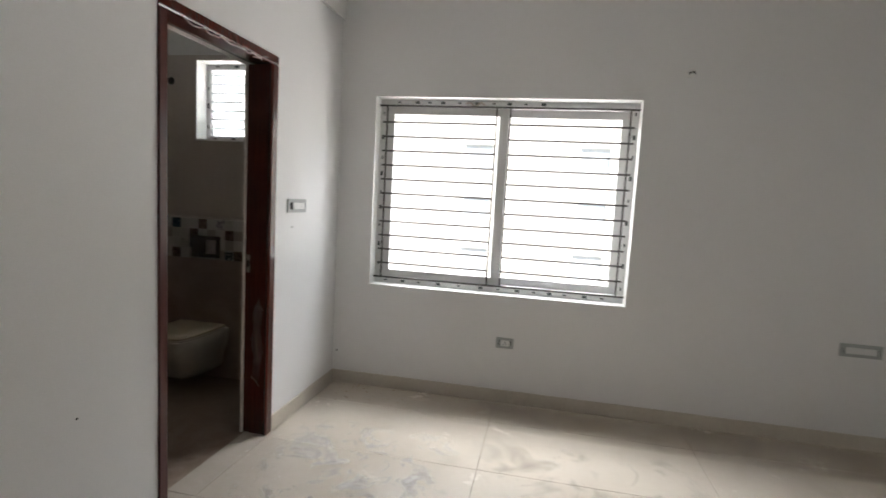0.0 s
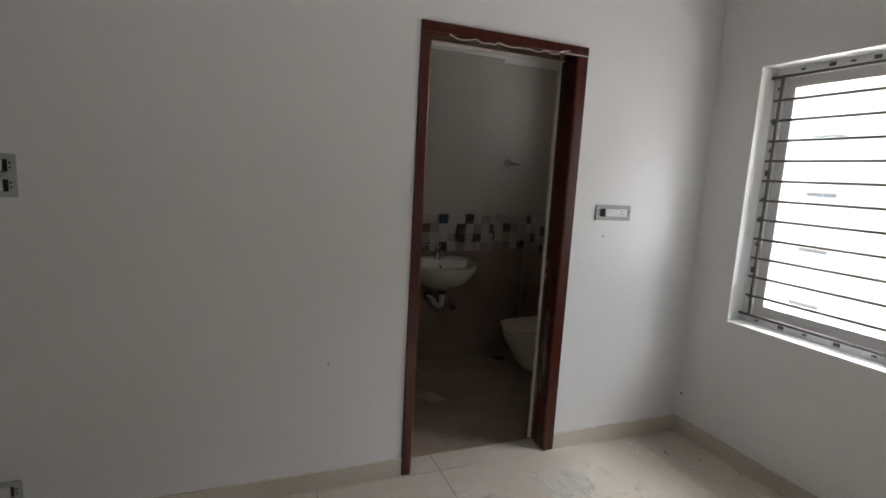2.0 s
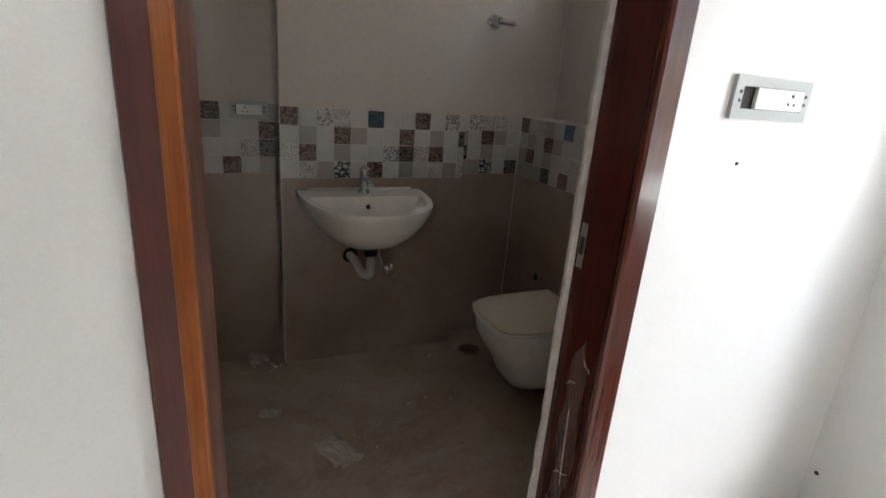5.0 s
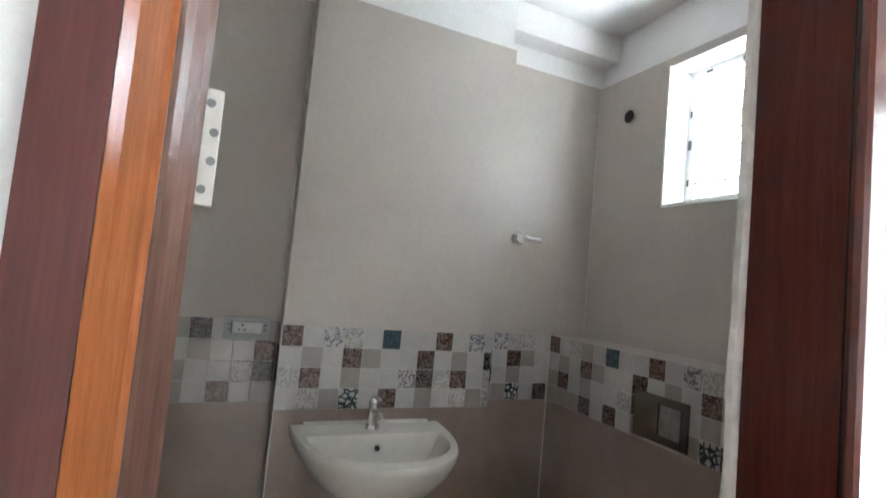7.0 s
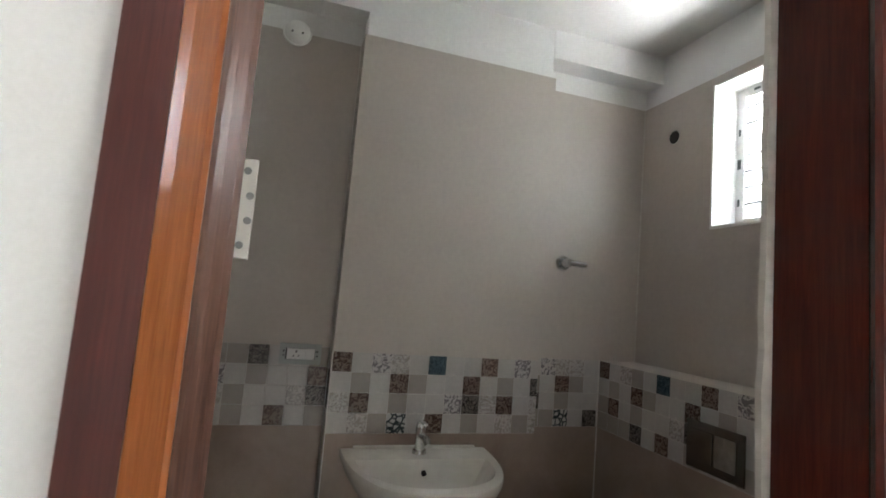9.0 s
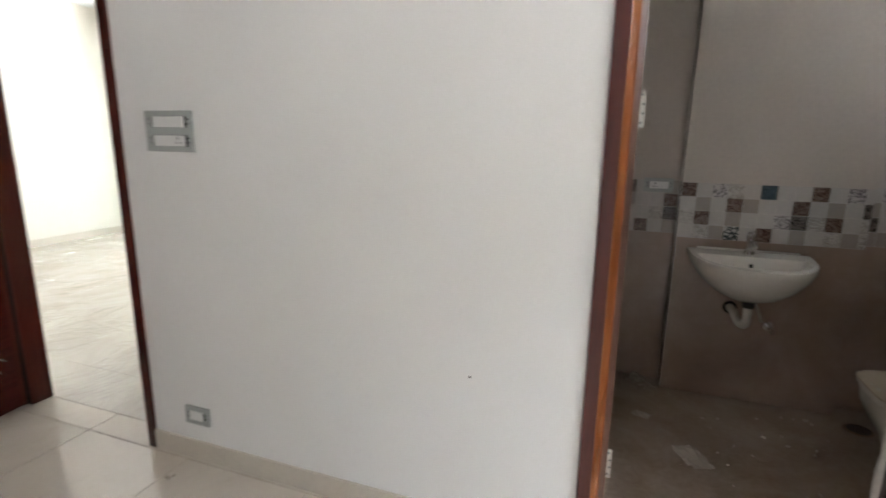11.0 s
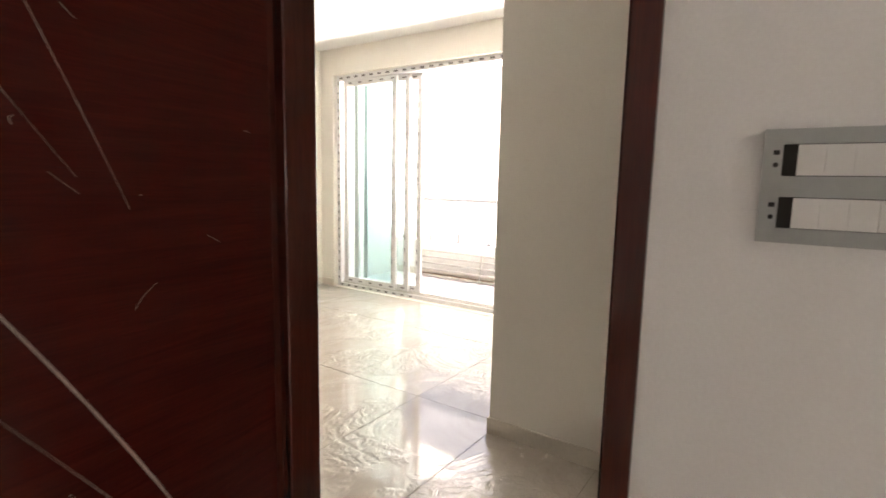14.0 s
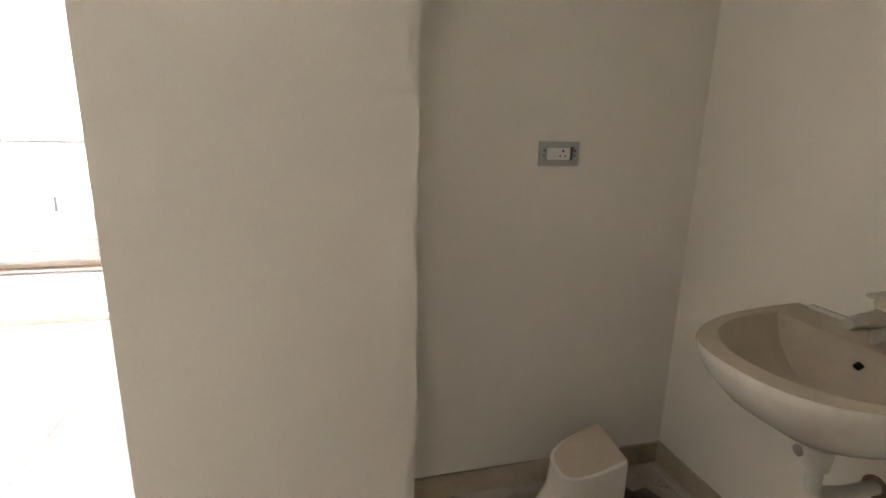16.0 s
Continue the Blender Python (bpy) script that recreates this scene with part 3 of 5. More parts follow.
    for x, z, dx, dz in ((-0.075, 0.42, 0.045, 0.028), (-0.085, 0.66, 0.030, 0.020), (-0.060, 0.60, 0.012, -0.20), (-0.088, 0.34, 0.050, -0.05), (-0.040, 0.74, 0.020, -0.02)):
        tube(bm, [(x + dx * q / 6, b - 0.0600, z + dz * q / 6 + 0.004 * math.sin(q * 1.1 + x * 90)) for q in range(7)], 0.0009, 5)
    tube(bm, bent([(-0.02, b - 0.20, 2.0495), (0.004, b - 0.17, 2.049), (0.0125, b - 0.15, 2.064), (0.0125, b - 0.11, 2.070)], 0.01), 0.0030, 6)
    part("film_edge", shifted(bm, inv), FILM, door, "pale torn edges of the film")
    bm = bmesh.new()
    for k in range(3):
        y0, z0 = a + 0.036 + rnd.uniform(-0.004, 0.012), 0.80 + 0.05 * k + rnd.uniform(-0.02, 0.02)
        bmesh.ops.create_icosphere(bm, subdivisions=1, radius=rnd.uniform(0.002, 0.004), matrix=Matrix.Translation((0.008, y0, z0)) @ Matrix.Diagonal((0.3, 0.6, 1.6, 1)))
    part("paint_chip", shifted(bm, inv), FILM, door, "pale chips in the varnish")


def film_sheet(x0, x1, y, z0, z1, s, seed):
    """A thin crumpled scrap of film with a ragged outline; s is the side that it stands off to."""
    rnd = random.Random(seed)
    rings = []
    n = 18
    for k in range(n + 1):
        z = z0 + (z1 - z0) * k / n
        taper = 0.5 * abs(2 * k / n - 1) ** 4
        l = x0 + (0.12 + 0.10 * math.sin(k * 0.9 + seed) + taper) * (x1 - x0)
        r = x1 - (0.12 + 0.10 * math.sin(k * 0.7 + 2 * seed) + 0.8 * taper) * (x1 - x0)
        row = []
        for q in range(6):
            row.append((l + (r - l) * q / 5, y + s * rnd.uniform(0.0006, 0.0030), z + rnd.uniform(-0.3, 0.3) * (z1 - z0) / n))
        rings.append(row + [(x, yy - s * 0.0003, z) for x, yy, z in reversed(row)])
    return loft(bmesh.new(), rings)


FILM = plain("loose_film", (0.50, 0.43, 0.38), 0.3, 0.0, 0.25)
HAZE = hazy("hazy_film", (0.55, 0.50, 0.48))
bath_door()


def entry_door():
    base = Vector((0, (D2[0] + D2[1]) / 2, 0))
    inv = -base
    a, b = D2
    door = thing("door_2", Matrix.Translation(base), "open dark red-brown wooden door leaf wrapped in creased clear film", "door", kind="structure")
    l = [(0.010, a), (0.010, a + 0.022), (-0.030, a + 0.024), (-0.031, a + 0.055), (-0.036, a + 0.058), (-0.132, a + 0.060), (-0.137, a + 0.056), (-0.137, a)]
    part("jamb", shifted(extrude_profile(bmesh.new(), l, 0, 2.0475, "z"), inv), REDWOOD, door, "dark red polished jamb")
    r = [(0.010, b), (0.010, b - 0.044), (0.006, b - 0.049), (-0.002, b - 0.050), (-0.008, b - 0.046), (-0.100, b - 0.047), (-0.104, b - 0.052), (-0.158, b - 0.052), (-0.160, b - 0.048), (-0.160, b)]
    part("jamb", shifted(extrude_profile(bmesh.new(), r, 0, 2.0475, "z"), inv), REDWOOD, door, "dark red polished jamb")
    h = [(0.010, 2.10), (0.010, 2.068), (-0.030, 2.066), (-0.031, 2.050), (-0.132, 2.048), (-0.137, 2.052), (-0.137, 2.10)]
    part("head", shifted(extrude_profile(bmesh.new(), h, a, b, "y"), inv), REDWOOD, door, "dark red polished head")
    rnd = random.Random(5)
    pts = [(-0.05 + rnd.uniform(-0.01, 0.01), a + 0.08 + 0.5 * k / 22, 2.044 - rnd.uniform(0, 0.008)) for k in range(23)]
    part("film_roll", shifted(tube(bmesh.new(), pts, 0.0045, 6), inv), FILM, door, "curled clear protective film")
    W, T, Z0, Z1 = 0.838, 0.034, 0.012, 2.045
    leaf = part("leaf", one_box(0, W, -T, 0, Z0, Z1, 0.0015), LEAF_WOOD, door, "dark red-brown veneered leaf")
    leaf.matrix_basis = Matrix.Translation(inv) @ pose(0.004, -4.430, 0, 0, 0, 8.6)
    part("edge_band", one_box(W + 0.0002, W + 0.0032, -T + 0.001, -0.001, Z0, Z1), MAROON, leaf)
    part("lock_plate", one_box(W + 0.0034, W + 0.005, -T + 0.006, -0.006, 0.93, 1.06), SATIN, leaf, "steel lock face plate")
    kx, kz = W - 0.050, 1.015
    part("rose", cyl(cyl(bmesh.new(), (kx, 0, kz), (kx, 0.006, kz), 0.033, 0.031, 28), (kx, 0.006, kz), (kx, 0.030, kz), 0.013, 0.012, 20), CHROME, leaf, "round chrome rose", True)
    rings = []
    for rr, y in ((0.012, 0.028), (0.022, 0.031), (0.0275, 0.040), (0.0285, 0.050), (0.0255, 0.060), (0.016, 0.066), (0.004, 0.0675)):
        rings.append([(kx + rr * math.cos(t), y, kz + rr * math.sin(t)) for t in (2 * math.pi * k / 28 for k in range(28))])
    part("knob", loft(bmesh.new(), rings), CHROME, leaf, "round chrome knob", True)
    part("knob", shifted(loft(bmesh.new(), [[(x, -y - T, z) for x, y, z in q] for q in rings]), (0, 0, 0)), CHROME, leaf, "round chrome knob", True)
    part("door_stop", cyl(cyl(bmesh.new(), (W - 0.03, -T, 0.27), (W - 0.03, -T - 0.05, 0.27), 0.008, n=12), (W - 0.03, -T - 0.05, 0.27), (W - 0.03, -T - 0.075, 0.27), 0.014, n=14), RUBBER, leaf, "black rubber bumper")
    bm = bmesh.new()
    rnd = random.Random(11)
    for p, q, s, w in (((0.732, 1.39), (0.185, 0.42), -0.040, 0.0050), ((0.62, 1.02), (0.13, 0.26), -0.03, 0.0016), ((0.50, 0.80), (0.10, 0.20), 0.02, 0.0022),
                       ((0.30, 0.58), (0.08, 0.18), 0.03, 0.0028), ((0.24, 0.50), (0.05, 0.20), 0.025, 0.0024), ((0.66, 1.95), (0.36, 1.30), -0.01, 0.0011),
                       ((0.70, 1.72), (0.45, 1.36), 0.01, 0.0007), ((0.16, 0.36), (0.04, 0.27), -0.01, 0.0036), ((0.05, 0.52), (0.075, 0.36), 0.004, 0.0026),
                       ((0.82, 1.55), (0.72, 1.46), 0.004, 0.0015), ((0.80, 1.20), (0.79, 1.33), 0.004, 0.0022), ((0.80, 0.86), (0.72, 0.90), 0.004, 0.0015),
                       ((0.40, 1.98), (0.33, 1.86), 0.004, 0.0016), ((0.78, 2.02), (0.72, 1.88), 0.006, 0.003), ((0.45, 0.66), (0.20, 0.24), 0.05, 0.0018)):
        crease(bm, curve_pts(p, q, s), w, 0.0006, rnd)
    for k in range(26):
        x, z = rnd.uniform(0.03, 0.84), rnd.choice((rnd.uniform(0.05, 0.5), rnd.uniform(1.1, 2.0)))
        crease(bm, curve_pts((x, z), (x + rnd.uniform(-0.05, 0.05), z + rnd.uniform(-0.05, 0.05)), 0.004, 5), 0.0011, 0.0006, rnd)
    part("film_crease", bm, CREASE, leaf, "pale creases in the clear film")


entry_door()


# ---- windows ----
def marks(bm, axis, c, face, a0, a1, step, rnd, size=0.030, h=0.009):
    """Printed dashes along a frame face; axis x, z run along the frame, face is the y of the front."""
    a = a0 + rnd.uniform(0.02, 0.08)
    k = 0
    while a < a1 - size:
        hh = h if k % 2 else h * 0.55
        ss = size * (1.0 if k % 2 else 0.7)
        if axis == "x":
            box(bm, a, a + ss, face - 0.0006, face, c - hh, c + hh)
        else:
            box(bm, c - hh, c + hh, face - 0.0006, face, a, a + ss)
        a += step * rnd.uniform(0.8, 1.2)
        k += 1


def ring_frame(x0, x1, z0, z1, w, y0, y1, bevel=0.003):
    """A rectangular frame of four bars with thickness, in the plane across y."""
    bm = wall_bm("y", y0, y1, x0, x1, z0, z1, [(x0 + w, x1 - w, z0 + w, z1 - w)])
    return bm


def bedroom_window():
    x0, x1, z0, z1 = WIN
    base = Vector(((x0 + x1) / 2, 0.12, z0))
    inv = -base
    w = thing("window_1", Matrix.Translation(base), "white plastic sliding window with a painted steel bar grille", "window", kind="structure")
    part("window_frame", shifted(ring_frame(x0, x1, z0, z1, 0.052, 0.105, 0.205), inv), UPVC, w)
    xm = (x0 + x1) / 2
    for sx0, sx1, y0 in ((x0 + 0.045, xm + 0.035, 0.120), (xm - 0.035, x1 - 0.045, 0.160)):
        s = part("sash", shifted(ring_frame(sx0, sx1, z0 + 0.045, z1 - 0.045, 0.058, y0, y0 + 0.034), inv), UPVC, w)
        p = part("pane", shifted(one_box(sx0 + 0.05, sx1 - 0.05, y0 + 0.014, y0 + 0.020, z0 + 0.095, z1 - 0.095), inv), GLASS, s, "clear glass")
        p.visible_shadow = False
    bm = bmesh.new()
    for sx in (x0 + 0.060, xm - 0.046, xm + 0.046, x1 - 0.060):
        box(bm, sx - 0.005, sx + 0.005, 0.074, 0.086, z0 + 0.055, z1 - 0.055)
    box(bm, x0 + 0.002, x1 - 0.002, 0.073, 0.087, z0 + 0.045, z0 + 0.056)
    box(bm, x0 + 0.002, x1 - 0.002, 0.073, 0.087, z1 - 0.056, z1 - 0.045)
    part("grille_frame", shifted(bm, inv), STEEL_BAR, w, "grey painted steel flats")
    for k in range(11):
        z = 0.905 + 0.101 * k
        for a, b in ((x0 + 0.030, xm - 0.041), (xm + 0.041, x1 - 0.030)):
            part("bar", shifted(cyl(bmesh.new(), (a, 0.080, z), (b, 0.080, z), 0.0064, n=10), inv), STEEL_BAR, w)
    rnd = random.Random(2)
    bm = bmesh.new()
    marks(bm, "x", z1 - 0.022, 0.105, x0 + 0.05, x0 + 1.25, 0.11, rnd)
    marks(bm, "x", z0 + 0.025, 0.105, x0 + 0.05, x1 - 0.05, 0.13, rnd)
    marks(bm, "z", x0 + 0.026, 0.105, z0 + 0.06, z1 - 0.05, 0.14, rnd)
    marks(bm, "z", x1 - 0.026, 0.105, z0 + 0.06, z1 - 0.05, 0.13, rnd)
    part("film_print", shifted(bm, inv), PRINT, w, "dark dashes printed on the protective film")
    bm = bmesh.new()
    # rubbed plaster edges round the opening
    for p, q in (((x0 - 0.004, 0.0), (x0 + 0.004, 0.104)), ((x1 - 0.004, 0.0), (x1 + 0.004, 0.104))):
        box(bm, p[0], q[0], -0.003, 0.1045, z0, z1, 0.0015)
    box(bm, x0 - 0.004, x1 + 0.004, -0.006, 0.1045, z0 - 0.006, z0 + 0.004, 0.002)
    box(bm, x0 - 0.004, x1 + 0.004, -0.003, 0.1045, z1 - 0.004, z1 + 0.004, 0.0015)
    part("window_sill", shifted(bm, inv), CEILING, w, "white plaster reveal and sill")
    bm = bmesh.new()
    pts = [(x0 + 0.62 + 0.012 * k, 0.095 - 0.002 * math.sin(k), z1 - 0.030 + 0.012 * math.sin(k * 0.9)) for k in range(12)]
    tube(bm, pts, 0.006, 6)
    part("peeled_film", shifted(bm, inv), FILM, w, "peeled strip of film")


bedroom_window()


def bath_window():
    x0, x1, z0, z1 = BWIN
    base = Vector(((x0 + x1) / 2, 0.12, z0))
    inv = -base
    w = thing("window_2", Matrix.Translation(base), "white plastic bathroom window with frosted glass louvres", "window", kind="structure")
    part("window_frame", shifted(ring_frame(x0, x1, z0, z1, 0.045, 0.10, 0.16), inv), UPVC, w)
    n = 8
    for k in range(n):
        z = z0 + 0.072 + (z1 - z0 - 0.125) * k / (n - 1)
        bm = bmesh.new()
        box(bm, x0 + 0.047, x1 - 0.047, 0.0975, 0.1025, -0.040, 0.040, 0.0, Euler((radians(35), 0, 0)).to_quaternion())
        bmesh.ops.translate(bm, verts=bm.verts, vec=(0, 0.03, z))
        lv = part("louvre", shifted(bm, inv), LOUVRE, w, "frosted glass blade")
        # grey strip added to draw the shaded line between two blades
        part("blade_shade_strip", shifted(one_box(x0 + 0.047, x1 - 0.047, 0.1015, 0.1075, z + 0.0285, z + 0.0365), inv), BLADE_SHADE, lv)
        bm = bmesh.new()
        box(bm, x0 + 0.0455, x0 + 0.056, 0.098, 0.104, -0.030, 0.030, 0.0, Euler((radians(35), 0, 0)).to_quaternion())
        bmesh.ops.translate(bm, verts=bm.verts, vec=(0, 0.012, z))
        part("clip", shifted(bm, inv), UPVC, w)
    rnd = random.Random(9)
    bm = bmesh.new()
    marks(bm, "z", x0 + 0.022, 0.10, z0 + 0.05, z1 - 0.05, 0.16, rnd, 0.04)
    marks(bm, "x", z0 + 0.022, 0.10, x0 + 0.05, x1 - 0.05, 0.15, rnd, 0.04)
    marks(bm, "x", z1 - 0.022, 0.10, x0 + 0.03, x1 - 0.05, 0.15, rnd, 0.04)
    part("film_print", shifted(bm, inv), PRINT, w, "dark dashes printed on the protective film")
    bm = bmesh.new()
    box(bm, x0, x0 + 0.010, -0.021, 0.099, z0, z1, 0.002)
    box(bm, x0, x1, -0.021, 0.099, z0 - 0.006, z0 + 0.006, 0.002)
    box(bm, x0, x1, -0.013, 0.099, z1 - 0.006, z1 + 0.004, 0.002)
    part("window_sill", shifted(bm, inv), CEILING, w, "white stone-lined reveal")


bath_window()


def sliding_door():
    y0, y1, z0, z1 = SL
    base = Vector((-3.81, (y0 + y1) / 2, 0))
    inv = -base
    d = thing("door_3", Matrix.Translation(base), "white plastic sliding balcony door pushed half open", "sliding door", kind="structure")
    part("door_frame", shifted(wall_bm("x", -3.90, -3.755, y0, y1, z0, z1, [(y0 + 0.055, y1 - 0.055, z0 + 0.045, z1 - 0.06)]), inv), UPVC, d)
    bm = bmesh.new()
    for x in (-3.790, -3.832, -3.874):
        box(bm, x - 0.004, x + 0.004, y0 + 0.056, y1 - 0.056, 0.0455, 0.058)
    part("track", shifted(bm, inv), SATIN, d, "steel floor tracks")
    panels = ((-3.790, -8.04, -7.19), (-3.832, -7.90, -7.03), (-3.874, -7.78, -6.88))
    for i, (x, a, b) in enumerate(panels):
        s = part("sliding_panel", shifted(wall_bm("x", x - 0.017, x + 0.017, a, b, 0.060, z1 - 0.064, [(a + 0.065, b - 0.065, 0.13, z1 - 0.135)]), inv), UPVC, d)
        p = part("pane", shifted(one_box(x - 0.003, x + 0.003, a + 0.06, b - 0.06, 0.125, z1 - 0.13), inv), BLUE_GLASS, s, "pale bluish glass")
        p.visible_shadow = False
        if i == 2:
            bm = bmesh.new()
            tube(bm, bent([(x + 0.017, b - 0.030, 1.19), (x + 0.055, b - 0.030, 1.19), (x + 0.055, b - 0.030, 1.33), (x + 0.017, b - 0.030, 1.33)], 0.012), 0.007, 8)
            part("handle", shifted(bm, inv), UPVC, s, "white pull handle")
    rnd = random.Random(21)
    bm = bmesh.new()

    def dash(x, ya, yb, za, zb):
        box(bm, x, x + 0.0007, ya, yb, za, zb)
    for k in range(24):
        dash(-3.755, y0 + 0.02, y0 + 0.035, 0.10 + 0.105 * k, 0.10 + 0.105 * k + (0.05 if k % 2 else 0.03))
    for k in range(26):
        y = y0 + 0.05 + 0.125 * k
        dash(-3.755, y, y + 0.055, z1 - 0.040, z1 - 0.020)
        if y < -6.9:
            dash(-3.755, y, y + 0.05, 0.014, 0.032)
    for x, a, b in panels:
        for k in range(14):
            z = 0.2 + 0.165 * k + rnd.uniform(-0.02, 0.02)
            dash(x + 0.017, b - 0.060, b - 0.047, z, z + 0.06)
        for k in range(5):
            y = a + 0.08 + 0.17 * k
            dash(x + 0.017, y, y + 0.06, 0.085, 0.10)
            dash(x + 0.017, y, y + 0.06, z1 - 0.105, z1 - 0.09)
    part("film_print", shifted(bm, inv), PRINT_L, d, "grey dashes printed on the protective film")


PRINT_L = plain("film_print_grey", (0.16, 0.15, 0.14), 0.5)
sliding_door()


# ---- electrical plates ----
def plate(name, m, w, h, rows, label, category="switch plate"):
    """A bare grid plate: rows of (dark left, modules, sockets, dark right) as widths in metres."""
    t = thing(name, m, label, category, "bare electrical plates in the walls")
    rh = (h - 0.012) / len(rows)
    holes = []
    for i, (l, mods, r) in enumerate(rows):
        zc = h / 2 - 0.006 - rh * (i + 0.5)
        holes.append((-w / 2 + 0.022, w / 2 - 0.022, zc - 0.0205, zc + 0.0205))
    part("grid", wall_bm("y", -0.010, -0.0005, -w / 2, w / 2, -h / 2, h / 2, holes), PLATE, t, "grey plastic grid frame")
    bm = bmesh.new()
    for hz in holes:
        box(bm, hz[0] - 0.004, hz[1] + 0.004, -0.004, -0.0008, hz[2] - 0.003, hz[3] + 0.003)
    part("back_box", bm, DARK, t, "dark empty box")
    for hz, (l, mods, r) in zip(holes, rows):
        x = hz[0] + l
        zc = (hz[2] + hz[3]) / 2
        total = sum(1 if k == "s" else 2 for k in mods)
        unit = (hz[1] - r - x) / total
        for k in mods:
            ww = unit * (1 if k == "s" else 2)
            if k == "s":
                md = part("switch", one_box(x + 0.0001, x + ww - 0.0001, -0.0125, -0.0045, zc - 0.0195, zc + 0.0195, 0.0003), MODULE, t, "blank white module")
            else:
                md = part("socket", one_box(x + 0.0004, x + ww - 0.0004, -0.0125, -0.0045, zc - 0.0195, zc + 0.0195, 0.0012), MODULE, t, "white three-pin socket module")
                xc = x + ww / 2
                for dx, dz, rr in ((0, 0.009, 0.0040), (-0.009, -0.007, 0.0032), (0.009, -0.007, 0.0032)):
                    part("pin_hole", cyl(bmesh.new(), (xc + dx, -0.0131, zc + dz), (xc + dx, -0.0124, zc + dz), rr, n=12), DARK, md)
            x += ww
    for sx in (-1, 1):
        for hz in holes:
            zc = (hz[2] + hz[3]) / 2
            part("screw_slot", one_box(sx * (w / 2 - 0.015) - 0.0035, sx * (w / 2 - 0.015) + 0.0035, -0.0106, -0.0099, zc + 0.007, zc + 0.013), DARK, t)
            part("screw", cyl(bmesh.new(), (sx * (w / 2 - 0.015), -0.0106, zc - 0.006), (sx * (w / 2 - 0.015), -0.0099, zc - 0.006), 0.0033, n=10), DARK, t)
    return t


plate("switch_plate", pose(0, -3.272, 1.368, 0, 0, 90), 0.222, 0.148, [(0.016, "sssss", 0.016), (0.016, "sssk", 0.016)],
      "grey double-row switch plate with its cover missing, in the wall")
plate("socket_plate", pose(0, -3.270, 0.208, 0, 0, 90), 0.125, 0.078, [(0.004, "ss", 0.012)], "small grey plate with two white modules, above the skirting")
plate("socket_plate", pose(0, -0.624, 1.302, 0, 0, 90), 0.222, 0.080, [(0.038, "ssk", 0.002)], "grey open switch plate beside the bathroom door")
plate("socket_plate", pose(1.262, 0, 0.425), 0.118, 0.072, [(0.006, "k", 0.004)], "small grey socket plate under the window")
plate("socket_plate", pose(3.398, 0, 0.613), 0.225, 0.078, [(0.006, "sssss", 0.006)], "long grey plate with white modules on the window wall")
plate("socket_plate", pose(AX, -3.315, 1.235, 0, 0, 90), 0.140, 0.078, [(0.004, "sk", 0.010)], "grey socket plate on the cream wash corner wall")
plate("socket_plate", pose(BX + 0.010, -1.505, 1.125, 0, 0, 90), 0.150, 0.075, [(0.004, "ks", 0.002)], "pale socket plate set in the mosaic band")


def cover(m, r, label, name="round_cover"):
    t = thing(name, m, label, "junction cover")
    part("disc", cyl(cyl(bmesh.new(), (0, -0.0005, 0), (0, -0.005, 0), r, r * 0.97, 28), (0, -0.005, 0), (0, -0.007, 0), r * 0.86, r * 0.8, 28), CEILING, t, "", True)
    for dx in (-0.35, 0.35):
        part("hole", cyl(bmesh.new(), (dx * r, -0.0066, 0), (dx * r, -0.0078, 0), 0.004, n=10), DARK, t)
    return t


cover(pose(0, -1.235, 2.335, 0, 0, 90), 0.048, "round white junction cover above the bathroom door")
cover(pose(BX, -1.645, 2.352, 0, 0, 90), 0.055, "round white junction cover high on the beige tiles")
t = cover(pose(2.287, 0, 2.245), 0.032, "small round light point with bare wire ends")
bm = bmesh.new()
tube(bm, bent([(0, -0.006, 0), (0.01, -0.03, 0.005), (0.02, -0.035, -0.02)], 0.008), 0.003, 6)
tube(bm, bent([(0, -0.006, 0), (-0.015, -0.025, 0.0), (-0.012, -0.035, -0.018)], 0.008), 0.003, 6)
part("wire", bm, RUBBER, t, "dark wire ends")
for x, y, z, rz, r in ((0, -2.092, 0.599, 90, 0.004), (0.03, -0.0, 0.235, 0, 0.007), (0, -0.67, 1.175, 90, 0.004)):
    t = thing("wall_plug", pose(x, y, z, 0, 0, rz), "small dark plug hole in the painted wall", "wall plug")
    part("plug", cyl(bmesh.new(), (0, -0.0004, 0), (0, -0.003, 0), r, r * 0.8, 10), DARK, t)
t = thing("ceiling_rose", pose(-2.18, -6.66, H), "small dark ceiling light point", "light point")
part("cup", cyl(bmesh.new(), (0, 0, -0.0005), (0, 0, -0.018), 0.045, 0.035, 20), RUST, t)

# ---- bathroom and wash corner fittings ----
def d_ring(w, d, back, z, n=40, square=0.75, fz=0.0):
    """A closed D outline, flat towards the wall: x across, y = -back .. -d, at height z; fz drops the front."""
    out = []
    for k in range(n):
        t = math.pi * k / (n - 1)
        c, s = math.cos(t), math.sin(t)
        x = (w / 2) * (1 if c > 0 else -1) * abs(c) ** square
        y = -back - (d - back) * abs(s) ** 0.80
        out.append((x, y, z - fz * ((-y - back) / max(d - back, 1e-6))))
    return out


